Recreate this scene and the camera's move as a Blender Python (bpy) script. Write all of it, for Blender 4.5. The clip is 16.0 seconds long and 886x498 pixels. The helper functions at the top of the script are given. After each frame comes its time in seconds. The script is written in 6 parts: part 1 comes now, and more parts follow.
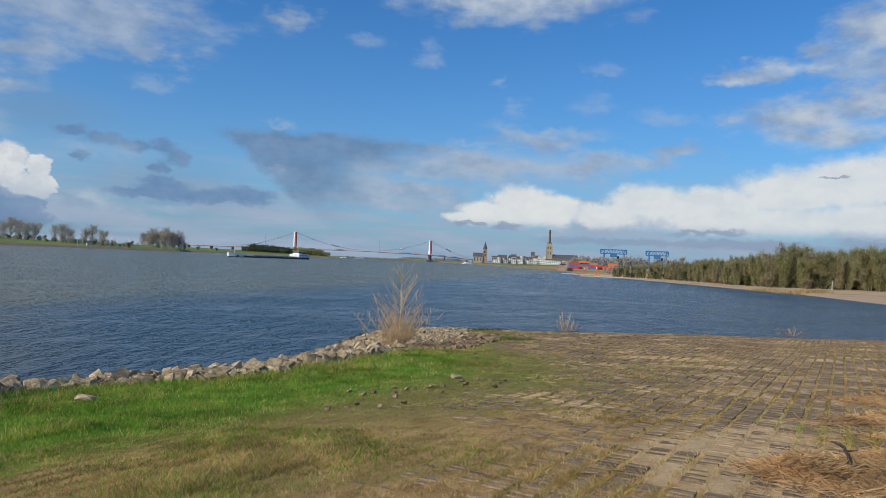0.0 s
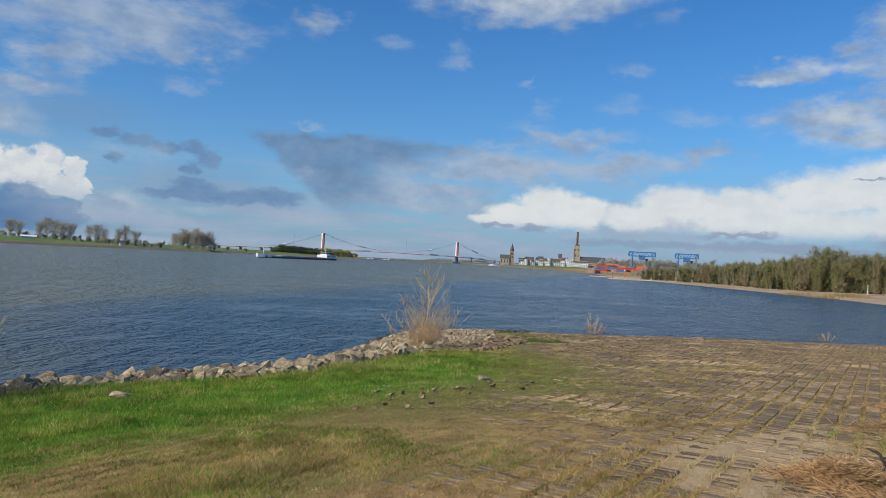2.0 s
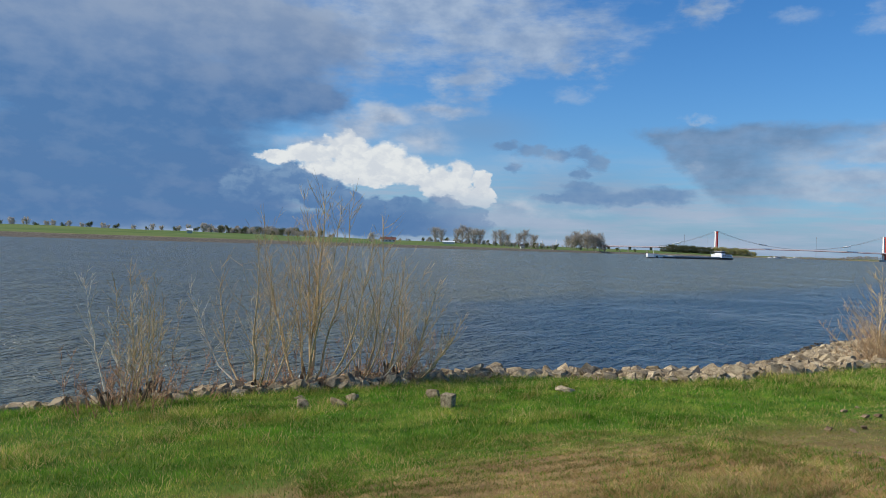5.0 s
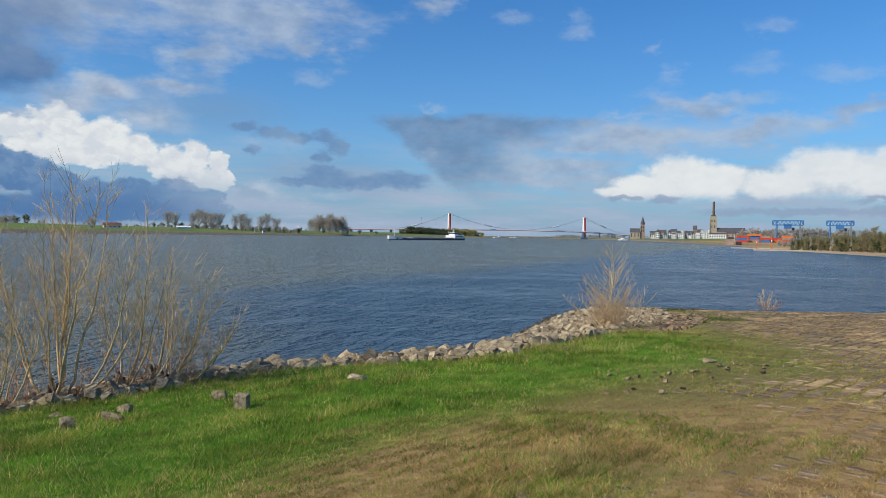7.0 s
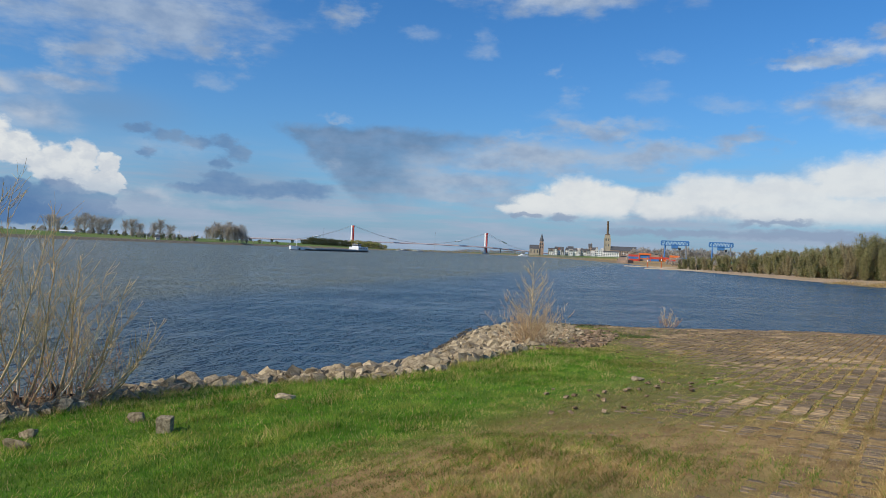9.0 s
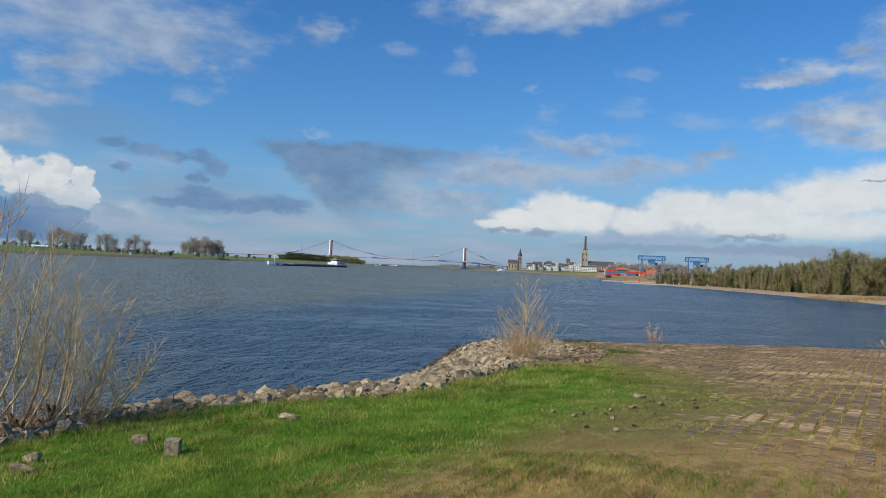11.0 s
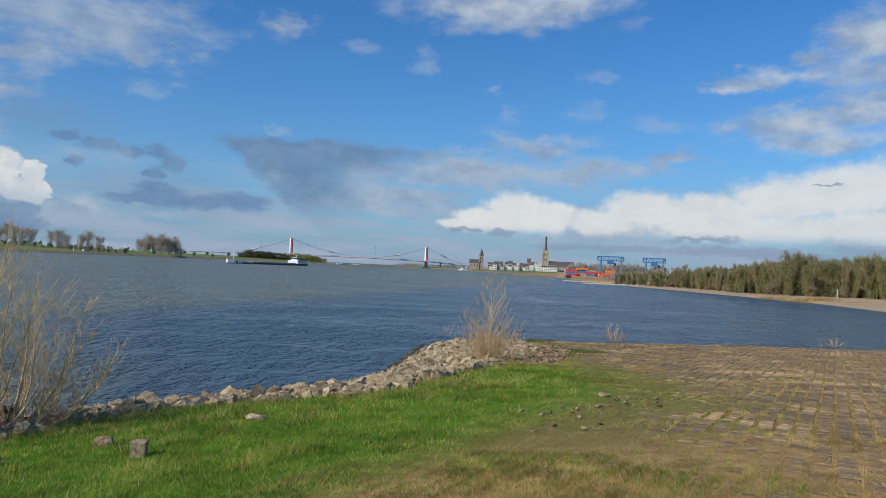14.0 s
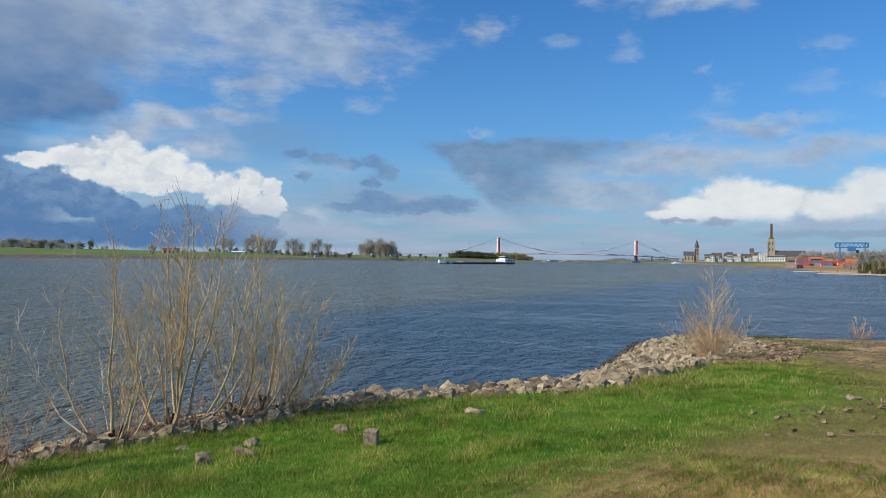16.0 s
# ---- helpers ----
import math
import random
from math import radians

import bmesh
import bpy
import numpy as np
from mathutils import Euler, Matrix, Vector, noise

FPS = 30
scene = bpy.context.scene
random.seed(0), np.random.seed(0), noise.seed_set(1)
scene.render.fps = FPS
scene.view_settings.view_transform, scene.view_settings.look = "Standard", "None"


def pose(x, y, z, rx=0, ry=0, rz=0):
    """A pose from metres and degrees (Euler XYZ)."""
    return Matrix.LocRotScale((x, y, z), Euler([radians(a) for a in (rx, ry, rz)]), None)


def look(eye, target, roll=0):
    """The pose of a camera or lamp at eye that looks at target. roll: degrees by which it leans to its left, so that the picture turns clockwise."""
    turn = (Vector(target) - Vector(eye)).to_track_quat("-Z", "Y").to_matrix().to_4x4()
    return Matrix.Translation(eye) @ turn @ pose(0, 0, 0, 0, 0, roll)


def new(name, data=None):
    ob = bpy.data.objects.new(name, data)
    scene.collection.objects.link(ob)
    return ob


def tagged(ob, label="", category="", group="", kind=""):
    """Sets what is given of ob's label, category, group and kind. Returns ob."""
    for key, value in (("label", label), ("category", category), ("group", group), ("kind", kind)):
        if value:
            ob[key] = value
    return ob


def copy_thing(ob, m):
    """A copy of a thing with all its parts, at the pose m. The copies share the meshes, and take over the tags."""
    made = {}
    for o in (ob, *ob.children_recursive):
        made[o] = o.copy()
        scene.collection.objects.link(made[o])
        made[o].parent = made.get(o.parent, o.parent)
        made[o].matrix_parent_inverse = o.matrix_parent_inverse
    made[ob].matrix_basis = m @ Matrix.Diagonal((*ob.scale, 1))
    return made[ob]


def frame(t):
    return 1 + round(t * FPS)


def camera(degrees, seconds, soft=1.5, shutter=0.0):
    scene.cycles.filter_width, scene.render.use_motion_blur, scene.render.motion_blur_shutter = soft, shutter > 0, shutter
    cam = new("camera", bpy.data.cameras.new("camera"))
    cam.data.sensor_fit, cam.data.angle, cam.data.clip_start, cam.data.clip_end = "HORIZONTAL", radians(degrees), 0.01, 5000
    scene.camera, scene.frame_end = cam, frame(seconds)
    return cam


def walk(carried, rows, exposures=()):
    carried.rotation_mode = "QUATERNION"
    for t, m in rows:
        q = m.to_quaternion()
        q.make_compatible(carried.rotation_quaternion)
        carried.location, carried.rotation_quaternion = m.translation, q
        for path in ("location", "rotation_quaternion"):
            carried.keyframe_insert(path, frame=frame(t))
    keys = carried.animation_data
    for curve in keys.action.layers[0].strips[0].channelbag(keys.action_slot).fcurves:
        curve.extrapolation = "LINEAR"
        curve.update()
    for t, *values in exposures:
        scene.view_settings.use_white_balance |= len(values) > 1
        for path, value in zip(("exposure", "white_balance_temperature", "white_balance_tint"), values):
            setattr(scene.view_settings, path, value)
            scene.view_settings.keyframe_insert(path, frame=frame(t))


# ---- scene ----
cam = camera(65.0, 16.0, 0.8)
PATH = [
    (0, (-0.145, -0.028, 3.415), (-0.109, 1.972, 3.451), 2.6),
    (0.5, (-0.162, -0.062, 3.421), (-0.137, 1.937, 3.459), 3.0),
    (1, (-0.152, -0.049, 3.417), (-0.146, 1.95, 3.456), 3.0),
    (1.5, (-0.157, -0.065, 3.419), (-0.171, 1.934, 3.459), 3.0),
    (2, (-0.163, -0.058, 3.41), (-0.204, 1.941, 3.447), 2.9),
    (2.5, (-0.203, -0.075, 3.406), (-0.265, 1.924, 3.443), 2.9),
    (3, (-0.3, -0.124, 3.408), (-0.415, 1.873, 3.442), 2.9),
    (3.5, (-0.412, -0.114, 3.385), (-0.866, 1.833, 3.404), 2.9),
    (4, (-0.534, -0.103, 3.397), (-1.227, 1.773, 3.42), 2.5),
    (4.2, (-0.601, -0.089, 3.389), (-1.425, 1.733, 3.41), 2.7),
    (6.3, (-1.531, -0.354, 3.454), (-2.234, 1.518, 3.413), 0.8),
    (6.5, (-1.624, -0.349, 3.463), (-2.17, 1.574, 3.419), 1.0),
    (7, (-1.817, -0.23, 3.453), (-2.213, 1.73, 3.415), 1.0),
    (7.5, (-2.021, -0.177, 3.465), (-2.331, 1.799, 3.444), 2.2),
    (8, (-2.216, -0.186, 3.468), (-2.402, 1.806, 3.452), 2.4),
    (8.5, (-2.362, -0.12, 3.468), (-2.527, 1.873, 3.45), 2.5),
    (9, (-2.456, -0.047, 3.479), (-2.577, 1.95, 3.486), 2.4),
    (9.5, (-2.61, -0.06, 3.488), (-2.689, 1.938, 3.508), 2.5),
    (12, (-2.982, -0.093, 3.521), (-3.022, 1.905, 3.589), 2.1),
    (12.5, (-2.992, -0.103, 3.518), (-2.866, 1.892, 3.59), 1.8),
    (13, (-3.008, -0.108, 3.51), (-2.777, 1.877, 3.58), 1.9),
    (13.5, (-3.039, -0.122, 3.511), (-2.836, 1.867, 3.574), 2.4),
    (14, (-3.06, -0.135, 3.527), (-3.011, 1.863, 3.582), 2.7),
    (14.5, (-3.068, -0.131, 3.516), (-3.179, 1.865, 3.56), 2.4),
    (15, (-3.044, -0.139, 3.516), (-3.176, 1.856, 3.558), 1.6),
    (15.5, (-3.063, -0.142, 3.519), (-3.288, 1.845, 3.559), 1.0),
    (16, (-3.114, -0.119, 3.51), (-3.647, 1.809, 3.539), 0.8),
]
# the two turns that lie between the rows above
GAP = [
    (4.7, (-0.82, -0.15, 3.405), (-1.835, 1.573, 3.41), 2.4),
    (5.25, (-1.06, -0.22, 3.42), (-2.15, 1.457, 3.405), 1.8),
    (5.8, (-1.31, -0.3, 3.44), (-2.31, 1.432, 3.415), 1.2),
]
walk(cam, [(t, look(eye, target, roll)) for t, eye, target, roll in sorted(PATH + GAP)],
     [(0, -0.04), (3, -0.02), (4.2, 0.0), (6.3, 0.15), (7.0, 0.08), (7.8, 0.0), (9.7, 0.0), (12.0, -0.05), (15.2, -0.04), (16, 0.08)])

# ---- world, sun ----
SUN_AZ, SUN_EL = -128.0, 37.0
sa, se = radians(SUN_AZ), radians(SUN_EL)
sun_data = bpy.data.lights.new("sun", "SUN")
sun_data.energy, sun_data.angle, sun_data.color = 4.3, radians(0.5), (1.0, 0.90, 0.74)
sun = new("sun", sun_data)
sun.matrix_world = look((100 * math.sin(sa) * math.cos(se), 100 * math.cos(sa) * math.cos(se), 100 * math.sin(se)), (0, 0, 0))

# clouds: azimuth, elevation and half sizes in degrees
VEIL = [(-25.2, 16.2, 7.9, 2.3), (-30.5, 13.3, 3.1, 1.5), (-22.0, 14.7, 2.8, 1.2), (-12.9, 18.4, 2.6, 1.2),
        (5.5, 20.5, 8.8, 1.7), (24.9, 14.9, 4.0, 0.7), (27.3, 11.9, 4.4, 1.2), (29.5, 10.4, 3.2, 0.9), (31.5, 12.8, 4.0, 0.8),
        (8.8, 10.3, 4.6, 0.9), (2.9, 7.9, 10.5, 1.1), (12.9, 8.3, 5.8, 1.0), (19.5, 9.3, 2.6, 0.8), (-2.2, 5.6, 6.8, 1.8),
        (-28.1, 16.8, 10.6, 3.0), (-35.5, 18.3, 11.5, 2.5), (-50.5, 12.1, 4.8, 1.0), (-42, 16.5, 11, 4), (-50, 20, 12, 5), (-38.4, 10.4, 2.6, 1.1),
        (33.5, 15.4, 4.8, 2.0), (32.5, 17.3, 3.6, 1.7), (29.3, 16.3, 2.0, 0.9), (-36, 19, 15, 5)]
WISP = [(-5.9, 17.3, 1.5, 0.7), (-1.0, 17.2, 0.8, 0.9), (-0.6, 16.2, 1.2, 0.7), (6.4, 12.5, 1.1, 0.7), (5.4, 11.2, 2.2, 0.5), (12.8, 13.0, 1.8, 0.8), (10.5, 10.7, 4.0, 0.5), (18.4, 12.1, 2.4, 0.6), (5.1, 14.6, 0.8, 0.4),
        (13.5, 15.6, 1.5, 0.6), (-25.2, 6.9, 3.2, 0.7), (-5.8, 6.6, 1.8, 0.9), (-22.0, 3.1, 3.4, 0.5), (-13.0, 6.6, 0.7, 0.6), (-22.5, 12.4, 1.6, 0.6), (3.3, 9.8, 2.2, 0.3), (-12.8, 10.3, 1.1, 0.3)]
PUFF = [(33.2, 17.2, 3.0, 1.2), (36.4, 18.0, 3.6, 1.9), (40, 17.5, 5, 3), (26.4, 15.3, 1.8, 0.5), (29.2, 15.1, 1.6, 0.45), (22.6, 14.5, 1.5, 0.3), (28.4, 11.4, 4.2, 0.9), (33.8, 12.6, 3.4, 1.0), (31.6, 10.3, 3.0, 0.8),
        (5.0, 20.8, 6.5, 0.9), (10.6, 21.3, 4.4, 1.2)]
HALO = [(-39.6, 9.0, 3.2, 1.0), (-36.6, 10.2, 2.8, 0.9), (-33.4, 10.9, 3.0, 0.5), (-34.6, 8.4, 2.8, 1.2), (-43.0, 8.0, 2.4, 0.6), (-26.6, 3.4, 2.4, 0.6)]
WHITE = [(7.4, 4.7, 2.8, 1.5), (4.4, 4.2, 2.1, 0.9), (9.8, 4.5, 2.2, 1.2), (2.5, 3.8, 1.3, 0.45), (17.7, 5.3, 3.4, 1.4), (14.2, 4.2, 2.6, 0.9), (22.2, 5.2, 3.8, 1.3), (27.2, 6.2, 3.2, 1.6), (31.6, 6.8, 3.8, 1.7), (36.4, 7.3, 4.4, 2.0),
         (41, 7.4, 6, 2.6), (25, 4.0, 8.0, 1.1), (36, 4.2, 8.0, 1.3)]
HEAP = [(-46.0, 6.7, 1.5, 0.55), (-43.2, 7.0, 2.3, 0.85), (-40.4, 7.4, 2.1, 1.4), (-37.5, 6.9, 1.8, 1.4), (-35.4, 6.0, 1.8, 1.3), (-33.0, 5.2, 1.6, 1.2), (-31.1, 5.9, 1.05, 1.05), (-29.4, 5.4, 0.8, 0.85),
        (-29.2, 4.2, 0.9, 0.9), (-31.4, 4.0, 2.0, 0.9), (-38.5, 5.6, 3.4, 1.0), (-42, 6.0, 2.6, 0.8)]
FRONT = [(-48.0, 4.4, 2.4, 1.3), (-44.8, 4.7, 2.0, 1.4), (-42.6, 4.0, 1.9, 1.5), (-40.6, 3.2, 1.8, 1.2), (-38.4, 2.7, 2.0, 1.1), (-35.4, 2.9, 2.0, 1.0), (-32.6, 3.0, 1.8, 1.0), (-30.4, 2.6, 1.4, 0.8), (-36, 1.6, 8.0, 0.9)]
SCRAP = [(-27.4, 8.3, 1.2, 0.35), (-25.4, 7.9, 1.4, 0.4), (-23.3, 7.7, 1.1, 0.4), (-21.2, 7.8, 1.0, 0.5), (-20.3, 7.1, 0.8, 0.7), (-21.4, 6.2, 0.7, 0.4), (-26.8, 6.6, 0.6, 0.45), (-23.2, 4.1, 2.0, 0.3),
         (-20.8, 4.4, 2.2, 0.6), (-18.0, 4.2, 2.4, 0.5), (-15.0, 4.5, 2.2, 0.7), (-21.6, 5.2, 1.2, 0.35)]
DARK = [(-53.2, 11.0, 9.5, 3.4), (-55.1, 6.4, 8.5, 4.4), (-51.6, 3.2, 8.0, 2.4), (-60, 13, 10, 7), (-64, 5, 10, 5), (-47.5, 11.4, 5.6, 2.2), (-43.6, 11.6, 3.2, 1.7), (-55, 5.5, 8, 4), (-46, 1.6, 14, 1.2),
        (-60, 2.5, 10, 2.6), (-47, 15.5, 8, 3.5), (-55, 17, 10, 5)]
BASE = [(3.2, 3.3, 1.6, 0.25), (6.2, 3.1, 1.4, 0.28), (25, 2.2, 9, 0.45), (35, 2.6, 6, 0.5), (30.2, 7.3, 1.4, 0.12), (15, 2.2, 7, 0.4), (22, 3.1, 3.5, 0.3)]

world = bpy.data.worlds.new("sky")
world.use_nodes = True
scene.world = world
wn = world.node_tree
wn.nodes.clear()


def wire(nt, sock, value):
    if isinstance(value, bpy.types.NodeSocket):
        nt.links.new(value, sock)
    elif value is not None:
        sock.default_value = value


def calc(nt, op, a, b=None, c=None, clamp=False):
    n = nt.nodes.new("ShaderNodeMath")
    n.operation, n.use_clamp = op, clamp
    for s, v in zip(n.inputs, (a, b, c)):
        wire(nt, s, v)
    return n.outputs[0]


def vec(nt, op, a, b=None):
    n = nt.nodes.new("ShaderNodeVectorMath")
    n.operation = op
    wire(nt, n.inputs[0], a)
    wire(nt, n.inputs[1], b)
    return n.outputs["Value"] if op in ("LENGTH", "DOT_PRODUCT") else n.outputs[0]


def mixc(nt, f, a, b, blend="MIX"):
    n = nt.nodes.new("ShaderNodeMix")
    n.data_type, n.blend_type = "RGBA", blend
    wire(nt, n.inputs[0], f)
    for s, v in ((n.inputs[6], a), (n.inputs[7], b)):
        wire(nt, s, (*v, 1) if isinstance(v, tuple) and len(v) == 3 else v)
    return n.outputs[2]


def span(nt, v, lo, hi, a=0.0, b=1.0, kind="SMOOTHSTEP"):
    n = nt.nodes.new("ShaderNodeMapRange")
    n.interpolation_type = kind
    for s, x in zip(n.inputs, (v, lo, hi, a, b)):
        wire(nt, s, x)
    return n.outputs[0]


def noise_tex(nt, vector, scale, detail=4.0, rough=0.55, out="Fac"):
    n = nt.nodes.new("ShaderNodeTexNoise")
    wire(nt, n.inputs["Vector"], vector)
    n.inputs["Scale"].default_value, n.inputs["Detail"].default_value = scale, detail
    n.inputs["Roughness"].default_value = rough
    return n.outputs[out]


def sky_dome(nt):
    sky = nt.nodes.new("ShaderNodeTexSky")
    sky.sky_type, sky.sun_disc = "NISHITA", False
    sky.sun_elevation, sky.sun_rotation = se, sa % (2 * math.pi)
    sky.altitude, sky.air_density, sky.dust_density, sky.ozone_density = 20, 1.0, 0.6, 2.0
    hs = nt.nodes.new("ShaderNodeHueSaturation")
    hs.inputs["Saturation"].default_value, hs.inputs["Value"].default_value = 1.2, SKY_VALUE
    nt.links.new(sky.outputs[0], hs.inputs["Color"])
    tint = mixc(nt, 1.0, hs.outputs[0], SKY_TINT, "MULTIPLY")
    tc = nt.nodes.new("ShaderNodeTexCoord")
    sep = nt.nodes.new("ShaderNodeSeparateXYZ")
    nt.links.new(tc.outputs["Generated"], sep.inputs[0])
    x, y, z = sep.outputs
    az = calc(nt, "MULTIPLY", calc(nt, "ARCTAN2", x, y), 57.2958)
    el = calc(nt, "MULTIPLY", calc(nt, "ARCSINE", z), 57.2958)
    comb = nt.nodes.new("ShaderNodeCombineXYZ")
    nt.links.new(az, comb.inputs[0])
    nt.links.new(el, comb.inputs[1])
    p = comb.outputs[0]
    flat = vec(nt, "MULTIPLY", p, (1.0, 1.7, 1.0))

    def warped(scale, detail, amp, rough=0.6):
        c = noise_tex(nt, flat, scale, detail, rough, "Color")
        return vec(nt, "ADD", p, vec(nt, "MULTIPLY", vec(nt, "SUBTRACT", c, (0.5, 0.5, 0.5)), (amp * 2.0, amp, 0)))

    def field(q, blobs):
        best = None
        for a, e, ra, re in blobs:
            v = vec(nt, "LENGTH", vec(nt, "MULTIPLY", vec(nt, "SUBTRACT", q, (a, e, 0)), (1 / ra, 1 / re, 0)))
            best = v if best is None else calc(nt, "SMOOTH_MIN", best, v, 0.25)
        return calc(nt, "SUBTRACT", 1.25, best)

    thin = noise_tex(nt, vec(nt, "MULTIPLY", p, (0.6, 1.9, 1.0)), 0.35, 7, 0.6)
    billow = noise_tex(nt, flat, 0.34, 7, 0.55)
    above = span(nt, el, -0.5, 0.5)
    # pale air near the horizon, with faint level streaks of cloud
    haze = calc(nt, "MULTIPLY", calc(nt, "EXPONENT", calc(nt, "MULTIPLY", el, -0.14)), HAZE, clamp=True)
    col = mixc(nt, haze, tint, SKY_PALE)
    bars = span(nt, noise_tex(nt, vec(nt, "MULTIPLY", p, (0.09, 0.8, 1.0)), 1.0, 6, 0.55), 0.36, 0.62, 0, 0.95)
    col = mixc(nt, calc(nt, "MULTIPLY", bars, span(nt, el, 3.0, 9.0, 1.0, 0.0)), col, mixc(nt, thin, CLOUD_GREY, CLOUD_PALE))
    # the grey cloud mass overhead upstream
    mass = span(nt, calc(nt, "ADD", field(warped(0.1, 5, 8.0), [(-62, 34, 30, 17), (-95, 28, 28, 18)]), calc(nt, "MULTIPLY", calc(nt, "SUBTRACT", billow, 0.5), 1.2)), 0.0, 0.9, 0, 0.9)
    col = mixc(nt, mass, col, mixc(nt, billow, CLOUD_HIGH, CLOUD_GREY))
    # broad, even films of cloud: dim over the far meadows, pale over the town
    film_dim = span(nt, field(p, [(-21, 4.6, 9, 3.0), (-30, 9.5, 8, 2.5)]), 0.2, 1.3, 0, 0.5)
    col = mixc(nt, film_dim, col, CLOUD_SLATE)
    film_pale = span(nt, field(warped(0.12, 5, 3.0), [(4.0, 8.2, 9.0, 1.5), (-5.5, 7.0, 3.0, 1.6), (14.0, 8.6, 6.0, 1.0)]), 0.0, 1.2, 0, 0.72)
    col = mixc(nt, calc(nt, "MULTIPLY", film_pale, span(nt, thin, 0.3, 0.65, 0.55, 1.0)), col, CLOUD_PALE)
    # thin clouds, also round the unseen part of the sky
    wide = span(nt, noise_tex(nt, flat, 0.06, 8, 0.6), 0.56, 0.8, 0, 0.5)
    veil = span(nt, calc(nt, "ADD", field(warped(0.25, 7, 4.2), VEIL), calc(nt, "MULTIPLY", calc(nt, "SUBTRACT", thin, 0.5), 1.9)), 0.0, 1.1)
    veil = calc(nt, "MAXIMUM", calc(nt, "MULTIPLY", veil, 0.8), calc(nt, "MULTIPLY", wide, span(nt, calc(nt, "ABSOLUTE", az), 50, 75)))
    col = mixc(nt, veil, col, mixc(nt, span(nt, billow, 0.3, 0.7), CLOUD_GREY, CLOUD_PALE))
    # the wide grey wedge over the bridge, frayed and fading downwards, and the scraps beside it
    def axis(q, k):
        n = nt.nodes.new("ShaderNodeSeparateXYZ")
        nt.links.new(q, n.inputs[0])
        return n.outputs[k]

    q = warped(0.4, 8, 1.5, 0.62)
    qa, qe = axis(q, 0), axis(q, 1)
    top = span(nt, calc(nt, "SUBTRACT", calc(nt, "ADD", 10.1, calc(nt, "MULTIPLY", calc(nt, "ABSOLUTE", calc(nt, "ADD", qa, 8.5)), -0.045)), qe), -0.1, 0.7)
    left = span(nt, calc(nt, "ADD", calc(nt, "ADD", qa, 18.4), calc(nt, "MULTIPLY", calc(nt, "SUBTRACT", qe, 9.7), 1.25)), 0.0, 1.6)
    rise = calc(nt, "SUBTRACT", qe, 7.6)
    rise = calc(nt, "ADD", calc(nt, "MULTIPLY", calc(nt, "MAXIMUM", rise, 0.0), 3.2), calc(nt, "MULTIPLY", calc(nt, "MINIMUM", rise, 0.0), 0.5))
    right = span(nt, calc(nt, "SUBTRACT", rise, calc(nt, "ADD", qa, 5.8)), -4.0, 4.0)
    wedge = calc(nt, "MULTIPLY", calc(nt, "MULTIPLY", top, left), calc(nt, "MULTIPLY", right, span(nt, qe, 2.4, 6.0, 0.15, 0.92)))
    col = mixc(nt, calc(nt, "MULTIPLY", wedge, span(nt, thin, 0.3, 0.65, 0.75, 1.0)), col, mixc(nt, span(nt, billow, 0.34, 0.66), CLOUD_WEDGE, CLOUD_DIM))
    scrap = span(nt, calc(nt, "ADD", field(warped(0.8, 7, 1.3), SCRAP), calc(nt, "MULTIPLY", calc(nt, "SUBTRACT", thin, 0.5), 1.4)), -0.25, 0.7, 0, 0.85)
    col = mixc(nt, scrap, col, mixc(nt, span(nt, billow, 0.36, 0.64), CLOUD_SCRAP, CLOUD_SLATE))
    # faint wisps
    wisp = calc(nt, "MULTIPLY", span(nt, field(warped(0.5, 7, 2.4), WISP), -0.15, 1.2), span(nt, thin, 0.3, 0.65, 0.1, 0.42))
    col = mixc(nt, wisp, col, CLOUD_PALE)
    puff = span(nt, calc(nt, "ADD", field(warped(0.3, 8, 2.6), PUFF), calc(nt, "MULTIPLY", calc(nt, "SUBTRACT", billow, 0.5), 2.0)), -0.45, 1.35, 0, 0.72)
    col = mixc(nt, puff, col, mixc(nt, span(nt, billow, 0.25, 0.65), CLOUD_GREY, mixc(nt, 0.4, CLOUD_PALE, CLOUD_WHITE)))
    # the dark rain cloud upstream
    rain = span(nt, calc(nt, "ADD", field(warped(0.25, 6, 2.2), DARK), calc(nt, "MULTIPLY", calc(nt, "SUBTRACT", thin, 0.5), 0.5)), 0.0, 0.6)
    rain = calc(nt, "MULTIPLY", rain, span(nt, el, -0.5, 1.4, 0.7, 0.95))
    light = calc(nt, "ADD", calc(nt, "MULTIPLY", span(nt, billow, 0.3, 0.7), 0.35), span(nt, el, 8, 20, -0.15, 0.75), clamp=True)
    col = mixc(nt, rain, col, mixc(nt, light, CLOUD_RAIN, CLOUD_HIGH))

    halo = span(nt, calc(nt, "ADD", field(warped(0.35, 8, 2.0), HALO), calc(nt, "MULTIPLY", calc(nt, "SUBTRACT", thin, 0.5), 1.2)), -0.45, 1.3, 0, 0.85)
    col = mixc(nt, halo, col, mixc(nt, span(nt, billow, 0.3, 0.65), CLOUD_GREY, CLOUD_SHADE))

